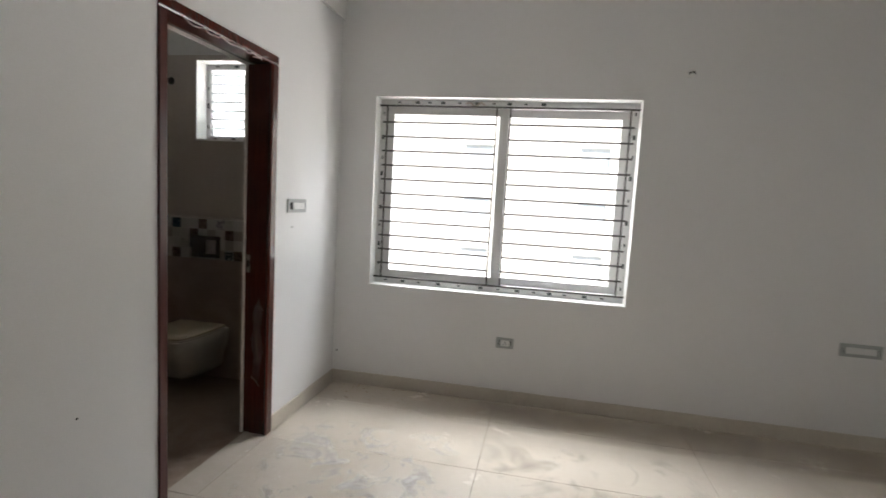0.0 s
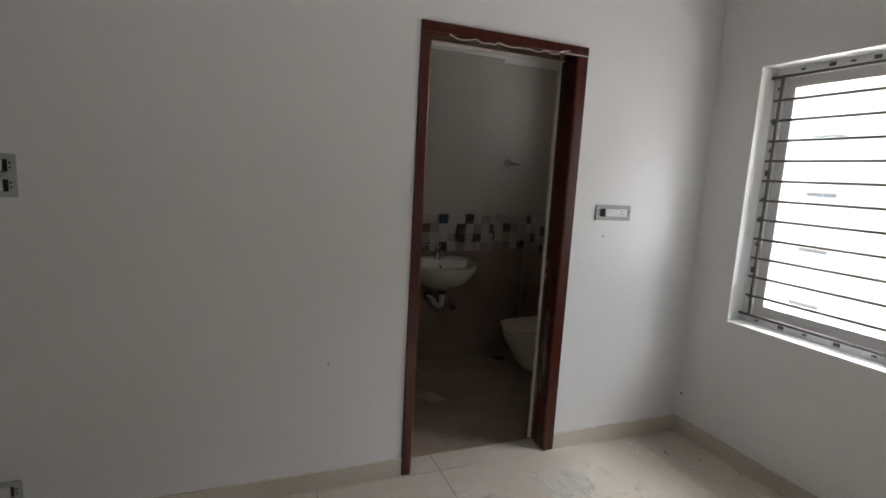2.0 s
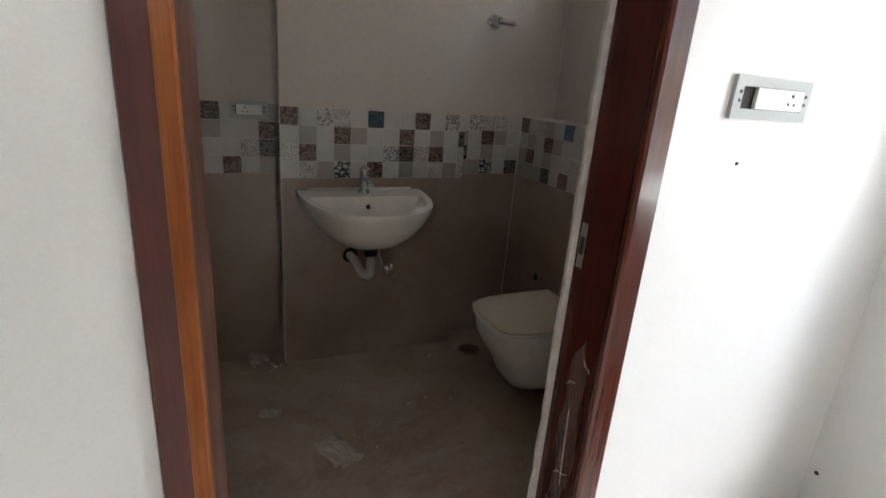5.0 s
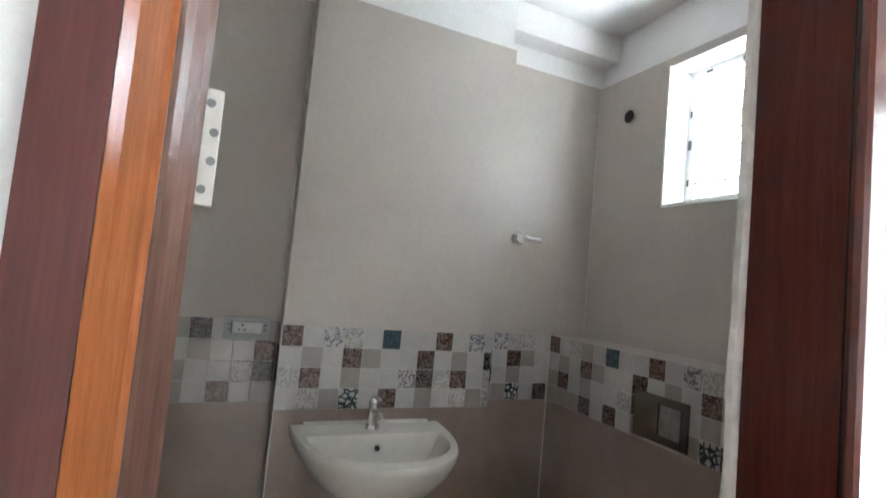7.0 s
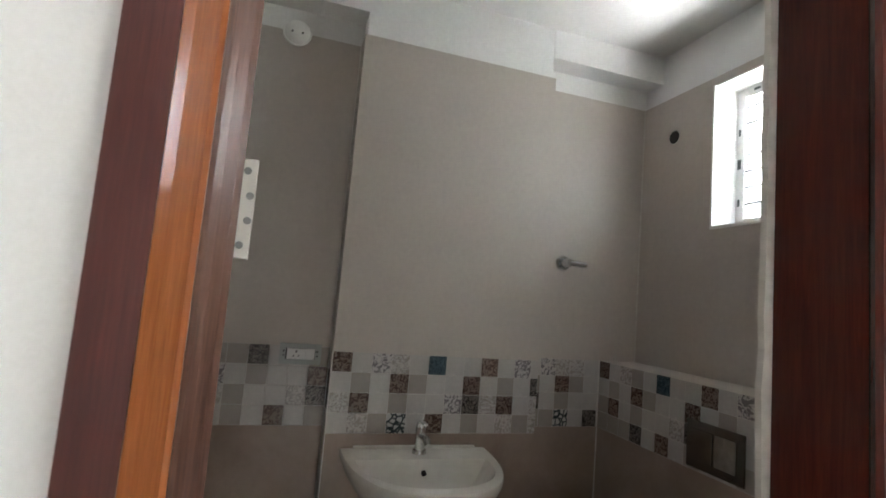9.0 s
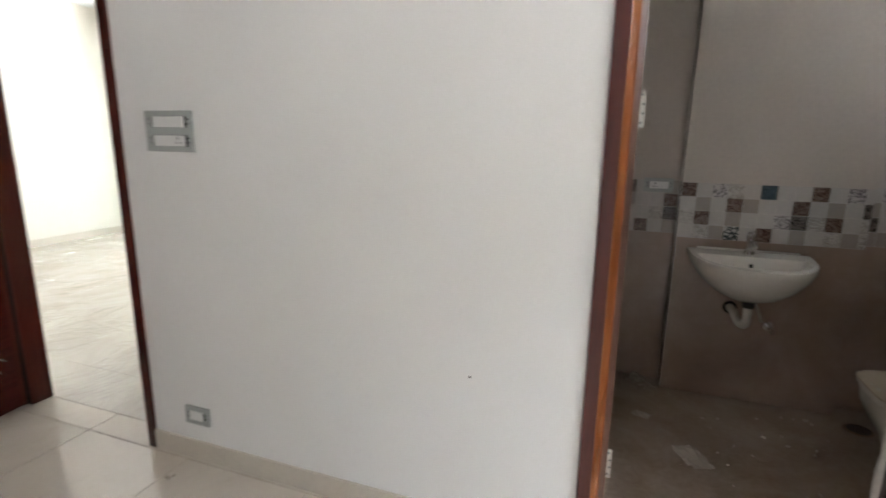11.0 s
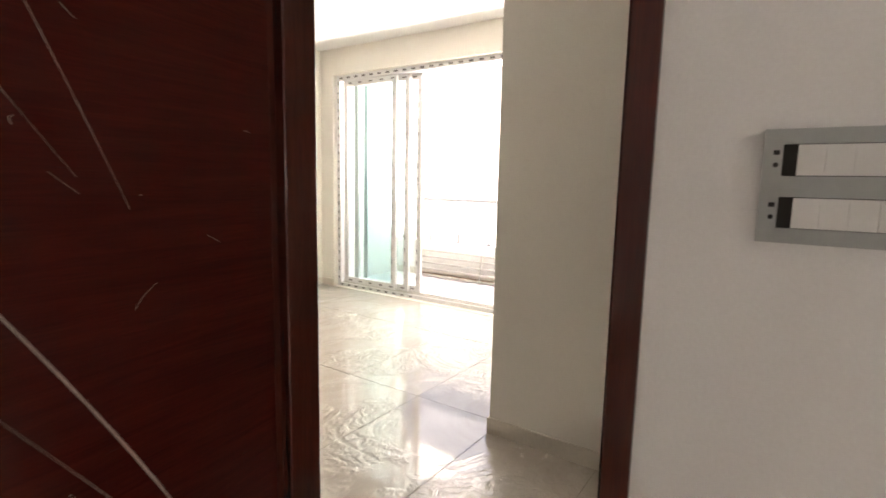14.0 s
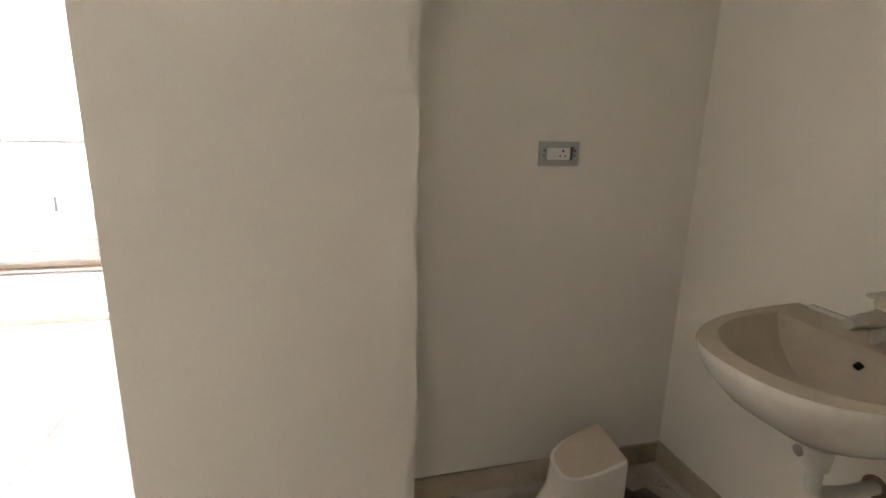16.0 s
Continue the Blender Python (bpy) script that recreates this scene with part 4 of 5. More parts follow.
def basin(name, m, w, d, label, dusty, tap):
    t = thing(name, m, label, "wash basin")
    R = []
    for fw, fd, z, fz in ((0.20, 0.36, -0.205, 0.0), (0.34, 0.50, -0.196, 0.0), (0.56, 0.68, -0.165, 0.004), (0.78, 0.84, -0.115, 0.008),
                          (0.93, 0.95, -0.060, 0.010), (0.99, 0.99, -0.025, 0.010), (1.0, 1.0, -0.008, 0.010), (0.992, 0.994, 0.0, 0.010)):
        R.append(d_ring(w * fw, d * fd, 0.001, z * 1.08, fz=fz))
    part("bowl", loft(bmesh.new(), R, True, False), CERAMIC, t, "white glazed bowl", True)
    I = [d_ring(w * 0.992, d * 0.994, 0.001, 0.0, fz=0.010), d_ring(w * 0.955, d * 0.965, 0.012, 0.001, fz=0.010)]
    for fw, fd, back, z in ((0.86, 0.90, 0.115, -0.006), (0.82, 0.875, 0.125, -0.022), (0.70, 0.80, 0.140, -0.075), (0.50, 0.68, 0.160, -0.115), (0.20, 0.50, 0.19, -0.135)):
        I.append(d_ring(w * fw, d * fd, back, z, square=0.9))
    part("inner_bowl", loft(bmesh.new(), I, False, True), dusty, t, "", True)
    part("upstand", one_box(-w * 0.42, w * 0.42, -0.020, -0.001, 0.0, 0.012, 0.005), CERAMIC, t, "", True)
    part("overflow", cyl(bmesh.new(), (0, -0.146, -0.048), (0, -0.136, -0.042), 0.0085, n=16), DARK, t, "dark overflow hole")
    part("waste_ring", cyl(bmesh.new(), (0, -0.255, -0.133), (0, -0.255, -0.1375), 0.024, n=20), CHROME, t)
    bm = bmesh.new()
    cyl(bm, (0, -0.20, -0.212), (0, -0.20, -0.240), 0.030, 0.027)
    part("waste_nut", bm, RUBBER, t, "black waste nut", True)
    return t


def lever_tap(parent, y=-0.062):
    bm = bmesh.new()
    cyl(bm, (0, y, 0.0), (0, y, 0.012), 0.026, 0.024)
    cyl(bm, (0, y, 0.012), (0, y, 0.090), 0.0195, 0.0185)
    tp = part("tap", bm, CHROME, parent, "chrome pillar tap", True)
    bm = bmesh.new()
    tube(bm, bent([(0, y, 0.062), (0, y - 0.075, 0.070), (0, y - 0.105, 0.052)], 0.02), 0.0125, 12)
    part("spout", bm, CHROME, tp, "", True)
    bm = bmesh.new()
    cyl(bm, (0, y, 0.091), (0, y, 0.108), 0.019, 0.015)
    box(bm, -0.008, 0.008, y - 0.060, y + 0.01, 0.108, 0.116, 0.003)
    part("lever", bm, CHROME, tp, "", True)


b1 = basin("wash_basin", pose(CX, -1.062, 0.812, 0, 0, 90), 0.555, 0.430, "white ceramic wash basin dulled by dust on the tiled column", CERAMIC, True)
lever_tap(b1)
part("bottle_trap", tube(bmesh.new(), bent([(0, -0.20, -0.236), (0, -0.20, -0.335), (-0.02, -0.13, -0.345), (-0.035, -0.09, -0.305), (-0.04, -0.002, -0.305)], 0.03), 0.019, 14), PVC, b1, "off-white plastic trap pipe", True)
part("pipe_hole", cyl(bmesh.new(), (-0.04, -0.0006, -0.305), (-0.04, -0.003, -0.305), 0.034, n=20), DARK, b1)
part("hose", tube(bmesh.new(), bent([(0.02, -0.19, -0.215), (0.05, -0.13, -0.24), (0.075, -0.09, -0.29), (0.10, -0.05, -0.35)], 0.03), 0.0065, 10), SATIN, b1, "braided hose", True)


def angle_valve(m, label):
    t = thing("angle_valve", m, label, "valve")
    bm = bmesh.new()
    cyl(bm, (0, -0.0005, 0), (0, -0.006, 0), 0.026, 0.024)
    cyl(bm, (0, -0.006, 0), (0, -0.055, 0), 0.0115)
    part("body", bm, CHROME, t, "", True)
    part("handle", cyl(cyl(bmesh.new(), (0, -0.056, 0), (0, -0.066, 0), 0.009), (0, -0.066, 0), (0, -0.090, 0), 0.017, 0.016), CHROME, t, "", True)
    part("outlet", cyl(bmesh.new(), (0, -0.036, 0.0115), (0, -0.036, 0.040), 0.009), CHROME, t, "", True)
    return t


angle_valve(pose(CX, -0.915, 0.425, 0, 0, 90), "small chrome angle valve under the wash basin")

# wall cock of the shower
t = thing("wall_cock", pose(BX, -0.418, 1.572, 0, 0, 90), "chrome wall cock with a side lever on beige tiles", "wall tap")
part("flange", cyl(cyl(bmesh.new(), (0, -0.0005, 0), (0, -0.010, 0), 0.036, 0.030, 24), (0, -0.010, 0), (0, -0.050, 0), 0.021, 0.019, 20), CHROME, t, "", True)
bm = bmesh.new()
cyl(bm, (0, -0.050, 0), (0, -0.068, 0), 0.020, 0.016)
tube(bm, [(0.0, -0.058, 0), (0.03, -0.062, -0.003), (0.062, -0.068, -0.004), (0.072, -0.069, -0.004)], 0.0135, 14)
part("lever", bm, CHROME, t, "", True)
t = thing("pipe_hole", pose(-1.366, -0.015, 2.165), "open dark pipe hole drilled in beige tiles", "pipe hole")
part("rim", cyl(bmesh.new(), (0, -0.0006, 0), (0, -0.0015, 0), 0.034, 0.033, 24), PVC, t)
part("hole", cyl(bmesh.new(), (0, -0.0016, 0), (0, -0.0022, 0), 0.029, 0.029, 24), DARK, t)


t = thing("pipe_hole", pose(-1.268, -0.200, 0.395), "small dark pipe hole in brown tiles above the toilet", "pipe hole")
part("hole", cyl(bmesh.new(), (0, -0.0006, 0), (0, -0.0018, 0), 0.017, 0.017, 18), DARK, t)


def toilet(m):
    t = thing("toilet", m, "white wall-hung toilet with a closed lid and builder's dust", "toilet")

    def ring(w, y0, y1, z, p=0.42, n=44):
        out = []
        for k in range(n):
            a = math.pi * k / (n - 1)
            c, s = math.cos(a), math.sin(a)
            x = (w / 2) * (1 if c > 0 else -1) * abs(c) ** p
            out.append((x, -(y0 + (y1 - y0) * abs(s) ** p), z))
        return out
    L = 0.485
    R = [ring(0.20, 0.001, 0.30, 0.075, 0.6), ring(0.235, 0.001, 0.345, 0.090, 0.55), ring(0.27, 0.001, 0.375, 0.135, 0.5), ring(0.285, 0.001, 0.395, 0.185, 0.48),
         ring(0.325, 0.001, 0.435, 0.245, 0.46), ring(0.35, 0.001, 0.468, 0.310, 0.45), ring(0.356, 0.001, 0.478, 0.368, 0.44), ring(0.350, 0.001, 0.474, 0.376, 0.44)]
    part("pan", loft(bmesh.new(), R), CERAMIC, t, "white ceramic pan", True)
    R = [ring(0.352, 0.055, L - 0.008, 0.3775, 0.40), ring(0.362, 0.050, L, 0.382, 0.40), ring(0.362, 0.050, L, 0.388, 0.40), ring(0.356, 0.053, L - 0.004, 0.391, 0.40)]
    part("seat", loft(bmesh.new(), R), CERAMIC, t, "", True)
    R = [ring(0.358, 0.052, L - 0.004, 0.3925, 0.38), ring(0.364, 0.050, L + 0.002, 0.397, 0.38), ring(0.364, 0.050, L + 0.002, 0.404, 0.38),
         ring(0.350, 0.058, L - 0.010, 0.411, 0.38), ring(0.250, 0.10, L - 0.08, 0.414, 0.40)]
    part("lid", loft(bmesh.new(), R), DUSTY, t, "dusty closed lid", True)
    for sx in (-0.085, 0.085):
        part("hinge", cyl(bmesh.new(), (sx - 0.02, -0.036, 0.392), (sx + 0.02, -0.036, 0.392), 0.013, n=16), CERAMIC, t, "", True)
    bm = bmesh.new()
    rnd = random.Random(4)
    for k in range(5):
        bmesh.ops.create_icosphere(bm, subdivisions=1, radius=rnd.uniform(0.006, 0.013), matrix=Matrix.Translation((-0.01 + 0.016 * k, -0.468 + 0.012 * rnd.random(), 0.409)) @ Matrix.Diagonal((1.3, 0.8, 0.5, 1)))
    part("paste", bm, CERAMIC, t, "dried white paste", True)


toilet(pose(-0.905, -0.2, 0.0))
t = thing("flush_plate", pose(-0.915, -0.2, 0.955), "dark glossy flush plate set in the mosaic ledge", "flush plate")
part("plate", one_box(-0.115, 0.115, -0.016, -0.0095, -0.078, 0.078, 0.002), SMOKED, t)
part("button", one_box(0.005, 0.085, -0.0200, -0.0163, -0.050, 0.050, 0.002), PLATE_DULL, t, "square dull steel push button")
part("button", one_box(-0.085, -0.005, -0.0190, -0.0163, -0.050, 0.050, 0.002), SMOKED, t)

t = thing("floor_drain", pose(-1.335, -0.50, -0.01), "round dark floor drain grate in brown tiles", "floor drain")
part("rim", cyl(bmesh.new(), (0, 0, 0.0005), (0, 0, 0.004), 0.062, 0.058, 28), RUST, t)
bm = bmesh.new()
for k in range(-3, 4):
    h = math.sqrt(0.05 ** 2 - (0.014 * k) ** 2)
    box(bm, 0.014 * k - 0.004, 0.014 * k + 0.004, -h, h, 0.0042, 0.0052)
part("slot", bm, DARK, t)


def rubble(m, n, spread, size, label, name="rubble_pile", seed=1):
    rnd = random.Random(seed)
    bm = bmesh.new()
    for k in range(n):
        r = size * rnd.uniform(0.35, 1.0)
        a, d = rnd.uniform(0, 6.28), spread * rnd.random() ** 0.8
        z = max(r * 0.5, (spread - d) * rnd.uniform(0, 0.9) * 0.7)
        mm = Matrix.Translation((d * math.cos(a), d * math.sin(a), z)) @ Euler((rnd.random() * 3, rnd.random() * 3, 0)).to_matrix().to_4x4() @ Matrix.Diagonal((1, rnd.uniform(0.6, 1), rnd.uniform(0.5, 0.9), 1))
        vs = bmesh.ops.create_icosphere(bm, subdivisions=1, radius=r, matrix=mm)["verts"]
        for v in vs:
            v.co += Vector((rnd.uniform(-1, 1), rnd.uniform(-1, 1), rnd.uniform(-1, 1))) * r * 0.22
    ob = part(name, bm, DEBRIS, None, label, kind="stuff")
    ob["category"] = "rubble"
    ob.matrix_world = m
    return ob


rubble(pose(-1.515, -1.525, -0.010), 46, 0.055, 0.020, "small heap of grey plaster rubble in the corner", seed=3)
rubble(pose(-1.43, -1.46, -0.010), 12, 0.05, 0.010, "loose crumbs of plaster on the floor", "plaster_crumbs", 5)
rubble(pose(-0.85, -0.95, -0.010), 26, 0.42, 0.007, "loose crumbs of plaster on the brown floor", "plaster_crumbs", 6)
rubble(pose(-1.32, -0.72, -0.010), 5, 0.03, 0.014, "white lump of plaster by the column", "plaster_lump", 7)
rubble(pose(-0.30, -1.40, -0.010), 4, 0.03, 0.012, "dark scrap on the threshold", "floor_scrap", 8)
rubble(pose(0.22, -0.28, 0.0), 3, 0.02, 0.012, "small brown scrap on the cream floor", "floor_scrap", 9)
rubble(pose(0.14, -3.30, 0.0), 3, 0.02, 0.012, "small pale lump on the cream floor", "floor_scrap", 10)


def crumpled(name, m, w, d, h, mat, label, seed):
    """A crumpled thin sheet lying on the ground."""
    rnd = random.Random(seed)
    bm = bmesh.new()
    n = 9
    g = []
    for i in range(n):
        row = []
        for j in range(n):
            u, v = i / (n - 1) - 0.5, j / (n - 1) - 0.5
            e = max(0.0, 1 - 3.2 * max(u * u, v * v) * 1.2)
            row.append(bm.verts.new((w * u + rnd.uniform(-1, 1) * w * 0.035, d * v + rnd.uniform(-1, 1) * d * 0.05, 0.002 + h * e * rnd.random())))
        g.append(row)
    for i in range(n - 1):
        for j in range(n - 1):
            if (i, j) in ((0, 0), (0, n - 2), (n - 2, 0)):
                continue
            bm.faces.new([g[i][j], g[i + 1][j], g[i + 1][j + 1], g[i][j + 1]])
    ob = part(name, bm, mat)
    mod = ob.modifiers.new("thick", "SOLIDIFY")
    mod.thickness = 0.0015
    ob.matrix_world = m
    return tagged(ob, label, "plastic sheet")


crumpled("plastic_sheet", pose(-0.80, -1.29, -0.010, 0, 0, 25), 0.17, 0.11, 0.022, DEBRIS, "crumpled dusty plastic sheet on the bathroom floor", 12)
crumpled("plastic_sheet", pose(-1.10, -1.50, -0.010, 0, 0, 70), 0.085, 0.06, 0.010, DEBRIS, "flattened dusty plastic sheet on the bathroom floor", 14)

# wash corner in the hall
b2 = basin("wash_basin", pose(-0.916, WASH_Y, 0.848), 0.565, 0.500, "white ceramic wash basin coated in brown dust on a cream wall", DUSTY, False)
bm = bmesh.new()
rnd = random.Random(17)
prof = ((0.030, 0.0), (0.034, 0.02), (0.031, 0.05), (0.034, 0.075), (0.037, 0.095), (0.033, 0.118), (0.016, 0.128))
rings = []
for r, z in prof:
    off = -0.012 * max(0, z - 0.05) / 0.05
    rings.append([((r + rnd.uniform(-0.004, 0.004)) * math.cos(a), -0.070 + off * 0.3 + (r + rnd.uniform(-0.004, 0.004)) * math.sin(a), z + rnd.uniform(-0.003, 0.003)) for a in (2 * math.pi * k / 14 for k in range(14))])
loft(bm, rings)
tp = part("wrapped_tap", bm, WRAP, b2, "tap wrapped in dusty plastic")
bm = bmesh.new()
rings = []
for k in range(9):
    u = k / 8
    r = 0.024 - 0.010 * u
    rings.append([(-0.012 * u + (r + rnd.uniform(-0.003, 0.003)) * math.cos(a), -0.080 - 0.105 * u, 0.070 - 0.012 * u + (r + rnd.uniform(-0.003, 0.003)) * math.sin(a)) for a in (2 * math.pi * j / 12 for j in range(12))])
loft(bm, rings)
box(bm, -0.014, 0.012, -0.150, -0.050, 0.118, 0.128, 0.004)
part("wrapped_spout", bm, WRAP, tp)
part("trap_pipe", tube(bmesh.new(), bent([(0.0, -0.20, -0.300), (0.0, -0.20, -0.375), (0.010, -0.10, -0.385), (0.010, -0.002, -0.385)], 0.035), 0.018, 14), PVC, b2, "grey plastic waste pipe", True)
part("pipe_hole", cyl(bmesh.new(), (0.010, -0.0006, -0.385), (0.010, -0.004, -0.385), 0.030, n=20), RUST, b2)
part("union_nut", cyl(bmesh.new(), (0, -0.20, -0.245), (0, -0.20, -0.300), 0.031, 0.027, 16), PVC, b2, "", True)
angle_valve(pose(-1.045, WASH_Y, 0.485), "small brass-grey angle valve beside the waste pipe")


def pedestal(m):
    t = thing("basin_pedestal", m, "loose white ceramic half pedestal standing dusty on the floor", "pedestal")

    def ring(w, d, z, n=28, cut=0.0):
        out = []
        for k in range(n):
            a = math.pi * k / (n - 1)
            c, s = math.cos(a), math.sin(a)
            y = -d * abs(s) ** 0.7
            out.append(((w / 2) * (1 if c > 0 else -1) * abs(c) ** 0.6, y, z + cut * (-y / d)))
        return out
    R = [ring(0.295, 0.245, 0.0), ring(0.270, 0.232, 0.03), ring(0.236, 0.205, 0.10), ring(0.226, 0.198, 0.17), ring(0.224, 0.196, 0.288, cut=-0.080), ring(0.208, 0.184, 0.298, cut=-0.086)]
    part("shell", loft(bmesh.new(), R, True, False), CERAMIC, t, "white ceramic shell", True)
    R = [ring(0.208, 0.184, 0.298, cut=-0.086), ring(0.178, 0.164, 0.297, cut=-0.084), ring(0.06, 0.07, 0.296, cut=-0.04)]
    part("sloped_top", loft(bmesh.new(), R, False, True), DUSTY, t, "brown dust on the sloped top", True)
    part("bolt_hole", cyl(bmesh.new(), (-0.112, -0.036, 0.10), (-0.119, -0.036, 0.10), 0.010, n=14), DARK, t)


pedestal(pose(-1.44, -3.15, 0.0, 0, 0, -6))

# ---- balcony ----
structure("floor_balcony", one_box(-5.40, -3.91, -8.56, -3.2, -0.12, -0.015), BALCONY, "pale grey balcony floor tiles", "floor")
structure("parapet", one_box(-5.40, -5.15, -8.56, -3.2, -0.015, 0.50), FACADE, "low white balcony parapet", "parapet")
structure("wall_balcony_south", one_box(-5.40, -3.91, -8.56, -8.30, -0.01, H), FACADE, "white balcony side wall")
structure("ceiling_balcony", one_box(-5.45, -3.91, -8.56, -3.2, H - 0.02, H + 0.14), FACADE, "white balcony ceiling", "ceiling")
structure("balcony_skirting", one_box(-5.1495, -5.135, -8.29, -3.2, -0.0148, 0.085), SKIRT, "brown tile skirting along the parapet", "skirting")
rail = thing("balcony_railing", pose(-5.25, -6.0, 0.50), "steel handrail on short posts over the parapet", "railing")
part("handrail", cyl(bmesh.new(), (0, -2.29, 0.60), (0, 2.8, 0.60), 0.024, n=16), RAIL_STEEL, rail, "", True)
for k in range(10):
    y = -2.25 + 0.5 * k
    part("spigot", cyl(cyl(bmesh.new(), (0, y, 0.0), (0, y, 0.012), 0.040, n=16), (0, y, 0.012), (0, y, 0.130), 0.016, n=12), RAIL_STEEL, rail, "", True)
for k in range(5):
    y = -2.25 + k
    p = part("pane", one_box(-0.006, 0.006, y + 0.01, y + 0.99, 0.06, 0.575), BLUE_GLASS, rail, "clear balustrade glass")
    p.visible_shadow = False


def grille_gate():
    m = pose(-5.045, -6.78, -0.014, 0, -8, 0)
    g = thing("steel_grille", m, "white painted steel grille leaning on the parapet", "grille")
    L = 1.02
    for k in range(5):
        z = 0.030 + 0.088 * k
        part("rail", one_box(-0.011, 0.011, -L, 2 * L, z - 0.011, z + 0.011, 0.002), GRILLE_PAINT, g, "dusty white painted flat bar")
    for y in (-L, 0.0, L, 2 * L):
        part("upright", one_box(-0.034, -0.0115, y - 0.011, y + 0.011, 0.0, 0.400, 0.002), GRILLE_PAINT, g, "dusty white painted upright")
    part("back_board", one_box(-0.040, -0.0345, -L, 2 * L, 0.012, 0.062), RUST, g, "brown rusty strip")


grille_gate()

# ---- outside ----
structure("ground", one_box(-400, 400, -400, 400, -9.3, -9.0), GROUND, "bare brown earth around the block", "ground")


def building(name, axis, c, a0, a1, z1, side, rows, cols, label, ww=1.3, wh=1.2, slots=(), base=-8.2, shades=True):
    """A plain block whose face at c looks towards us, with set-in windows and sunshades."""
    t = thing(name, Matrix.Identity(4), label, "building")
    holes = []
    for r in range(rows):
        z = base + 3.0 * r + 0.95
        for k in range(cols):
            a = a0 + (a1 - a0) * (k + 0.5) / cols
            holes.append((a - ww / 2, a + ww / 2, z, z + wh))
    holes += list(slots)
    th = 0.3 * side
    part("wall", wall_bm(axis, c, c + th, a0, a1, -9.0, z1, holes), FACADE, t, "white painted wall")
    depth = 6 * side
    lo, hi = sorted((c + th, c + depth))
    part("roof", one_box(lo, hi, a0, a1, z1 - 0.2, z1) if axis == "x" else one_box(a0, a1, lo, hi, z1 - 0.2, z1), CONCRETE, t)
    lo, hi = sorted((c + th * 1.4, c + depth))
    part("core", one_box(lo, hi, a0, a1, -9.0, z1 - 0.2) if axis == "x" else one_box(a0, a1, lo, hi, -9.0, z1 - 0.2), CONCRETE, t)
    for h in holes:
        lo, hi = sorted((c + th * 0.55, c + th * 0.65))
        q = part("window", wall_bm(axis, lo, hi, h[0], h[1], h[2], h[3]), FACADE_GLASS, t, "dark window glass")
        if h[1] - h[0] > 0.5:
            m0, m1 = (h[0] + h[1]) / 2 - 0.03, (h[0] + h[1]) / 2 + 0.03
            lo, hi = sorted((c + th * 0.45, c + th * 0.54))
            part("mullion", wall_bm(axis, lo, hi, m0, m1, h[2], h[3]), UPVC, q)
            if not shades:
                continue
            lo, hi = sorted((c - 0.45 * side, c - 0.001 * side))
            part("sunshade", wall_bm(axis, lo, hi, h[0] - 0.1, h[1] + 0.1, h[3] + 0.1, h[3] + 0.18), FACADE, t)
    return t


building("apartment_building", "y", 26.0, -31.85, 20.15, 12.0, 1, 7, 8, "sunlit white apartment building across the lane", 1.6, 1.4, (), -9.75, False)
building("apartment_building", "x", -13.0, -22.0, 6.0, 5.2, -1, 4, 3, "pale apartment building facing the balcony", 1.2, 1.2,
         [(-10.06, -9.80, 1.35, 1.83), (-11.46, -11.20, 1.35, 1.83)])


cable = thing("hanging_cable", pose(-12.985, -11.35, 4.6), "loose dark cable hanging down a pale facade", "cable")
part("wire", tube(bmesh.new(), bent([(0, 0, 0.6), (0.01, 0.0, -0.2), (0.03, 0.25, -1.0), (0.03, 0.85, -1.25)], 0.25), 0.013, 6), RAIL_STEEL, cable, "", True)
part("clamp", one_box(-0.01, 0.06, 0.82, 0.95, -1.32, -1.20, 0.01), RUST, cable)


def dirt_mat(name, c, lo, hi, scale, most=0.55):
    """Loose dirt, lying in patches with gaps."""
    m, nt, N, L, b = nodes_of(name)
    v = coords(nt)
    n = noise_tex(nt, v, scale, 8, 0.7, 0.8)
    g = noise_tex(nt, v, 60, 4)
    L.new(mixed(nt, 1.0, c, ramp(nt, g, [(0.3, grey(0.75)), (0.7, grey(1.0))]), "MULTIPLY"), b.inputs["Base Color"])
    b.inputs["Roughness"].default_value = 0.9
    tc = N.new("ShaderNodeTexCoord")
    sep = N.new("ShaderNodeSeparateXYZ")
    L.new(tc.outputs["Generated"], sep.inputs[0])
    rim = None
    for axis in ("X", "Y"):
        inv = N.new("ShaderNodeMath")
        inv.operation = "SUBTRACT"
        inv.inputs[0].default_value = 1.0
        L.new(sep.outputs[axis], inv.inputs[1])
        hump = N.new("ShaderNodeMath")
        hump.operation = "MULTIPLY"
        L.new(sep.outputs[axis], hump.inputs[0])
        L.new(inv.outputs[0], hump.inputs[1])
        edge = ramp(nt, hump.outputs[0], [(0.01, grey(0.0)), (0.16, grey(1.0))])
        rim = edge if rim is None else mixed(nt, 1.0, rim, edge, "MULTIPLY")
    L.new(mixed(nt, 1.0, ramp(nt, n, [(lo, grey(0.0)), (hi, grey(most))]), rim, "MULTIPLY"), b.inputs["Alpha"])
    return m


DIRT = dirt_mat("brown_dirt", (0.43, 0.34, 0.235), 0.42, 1.0, 4.0)


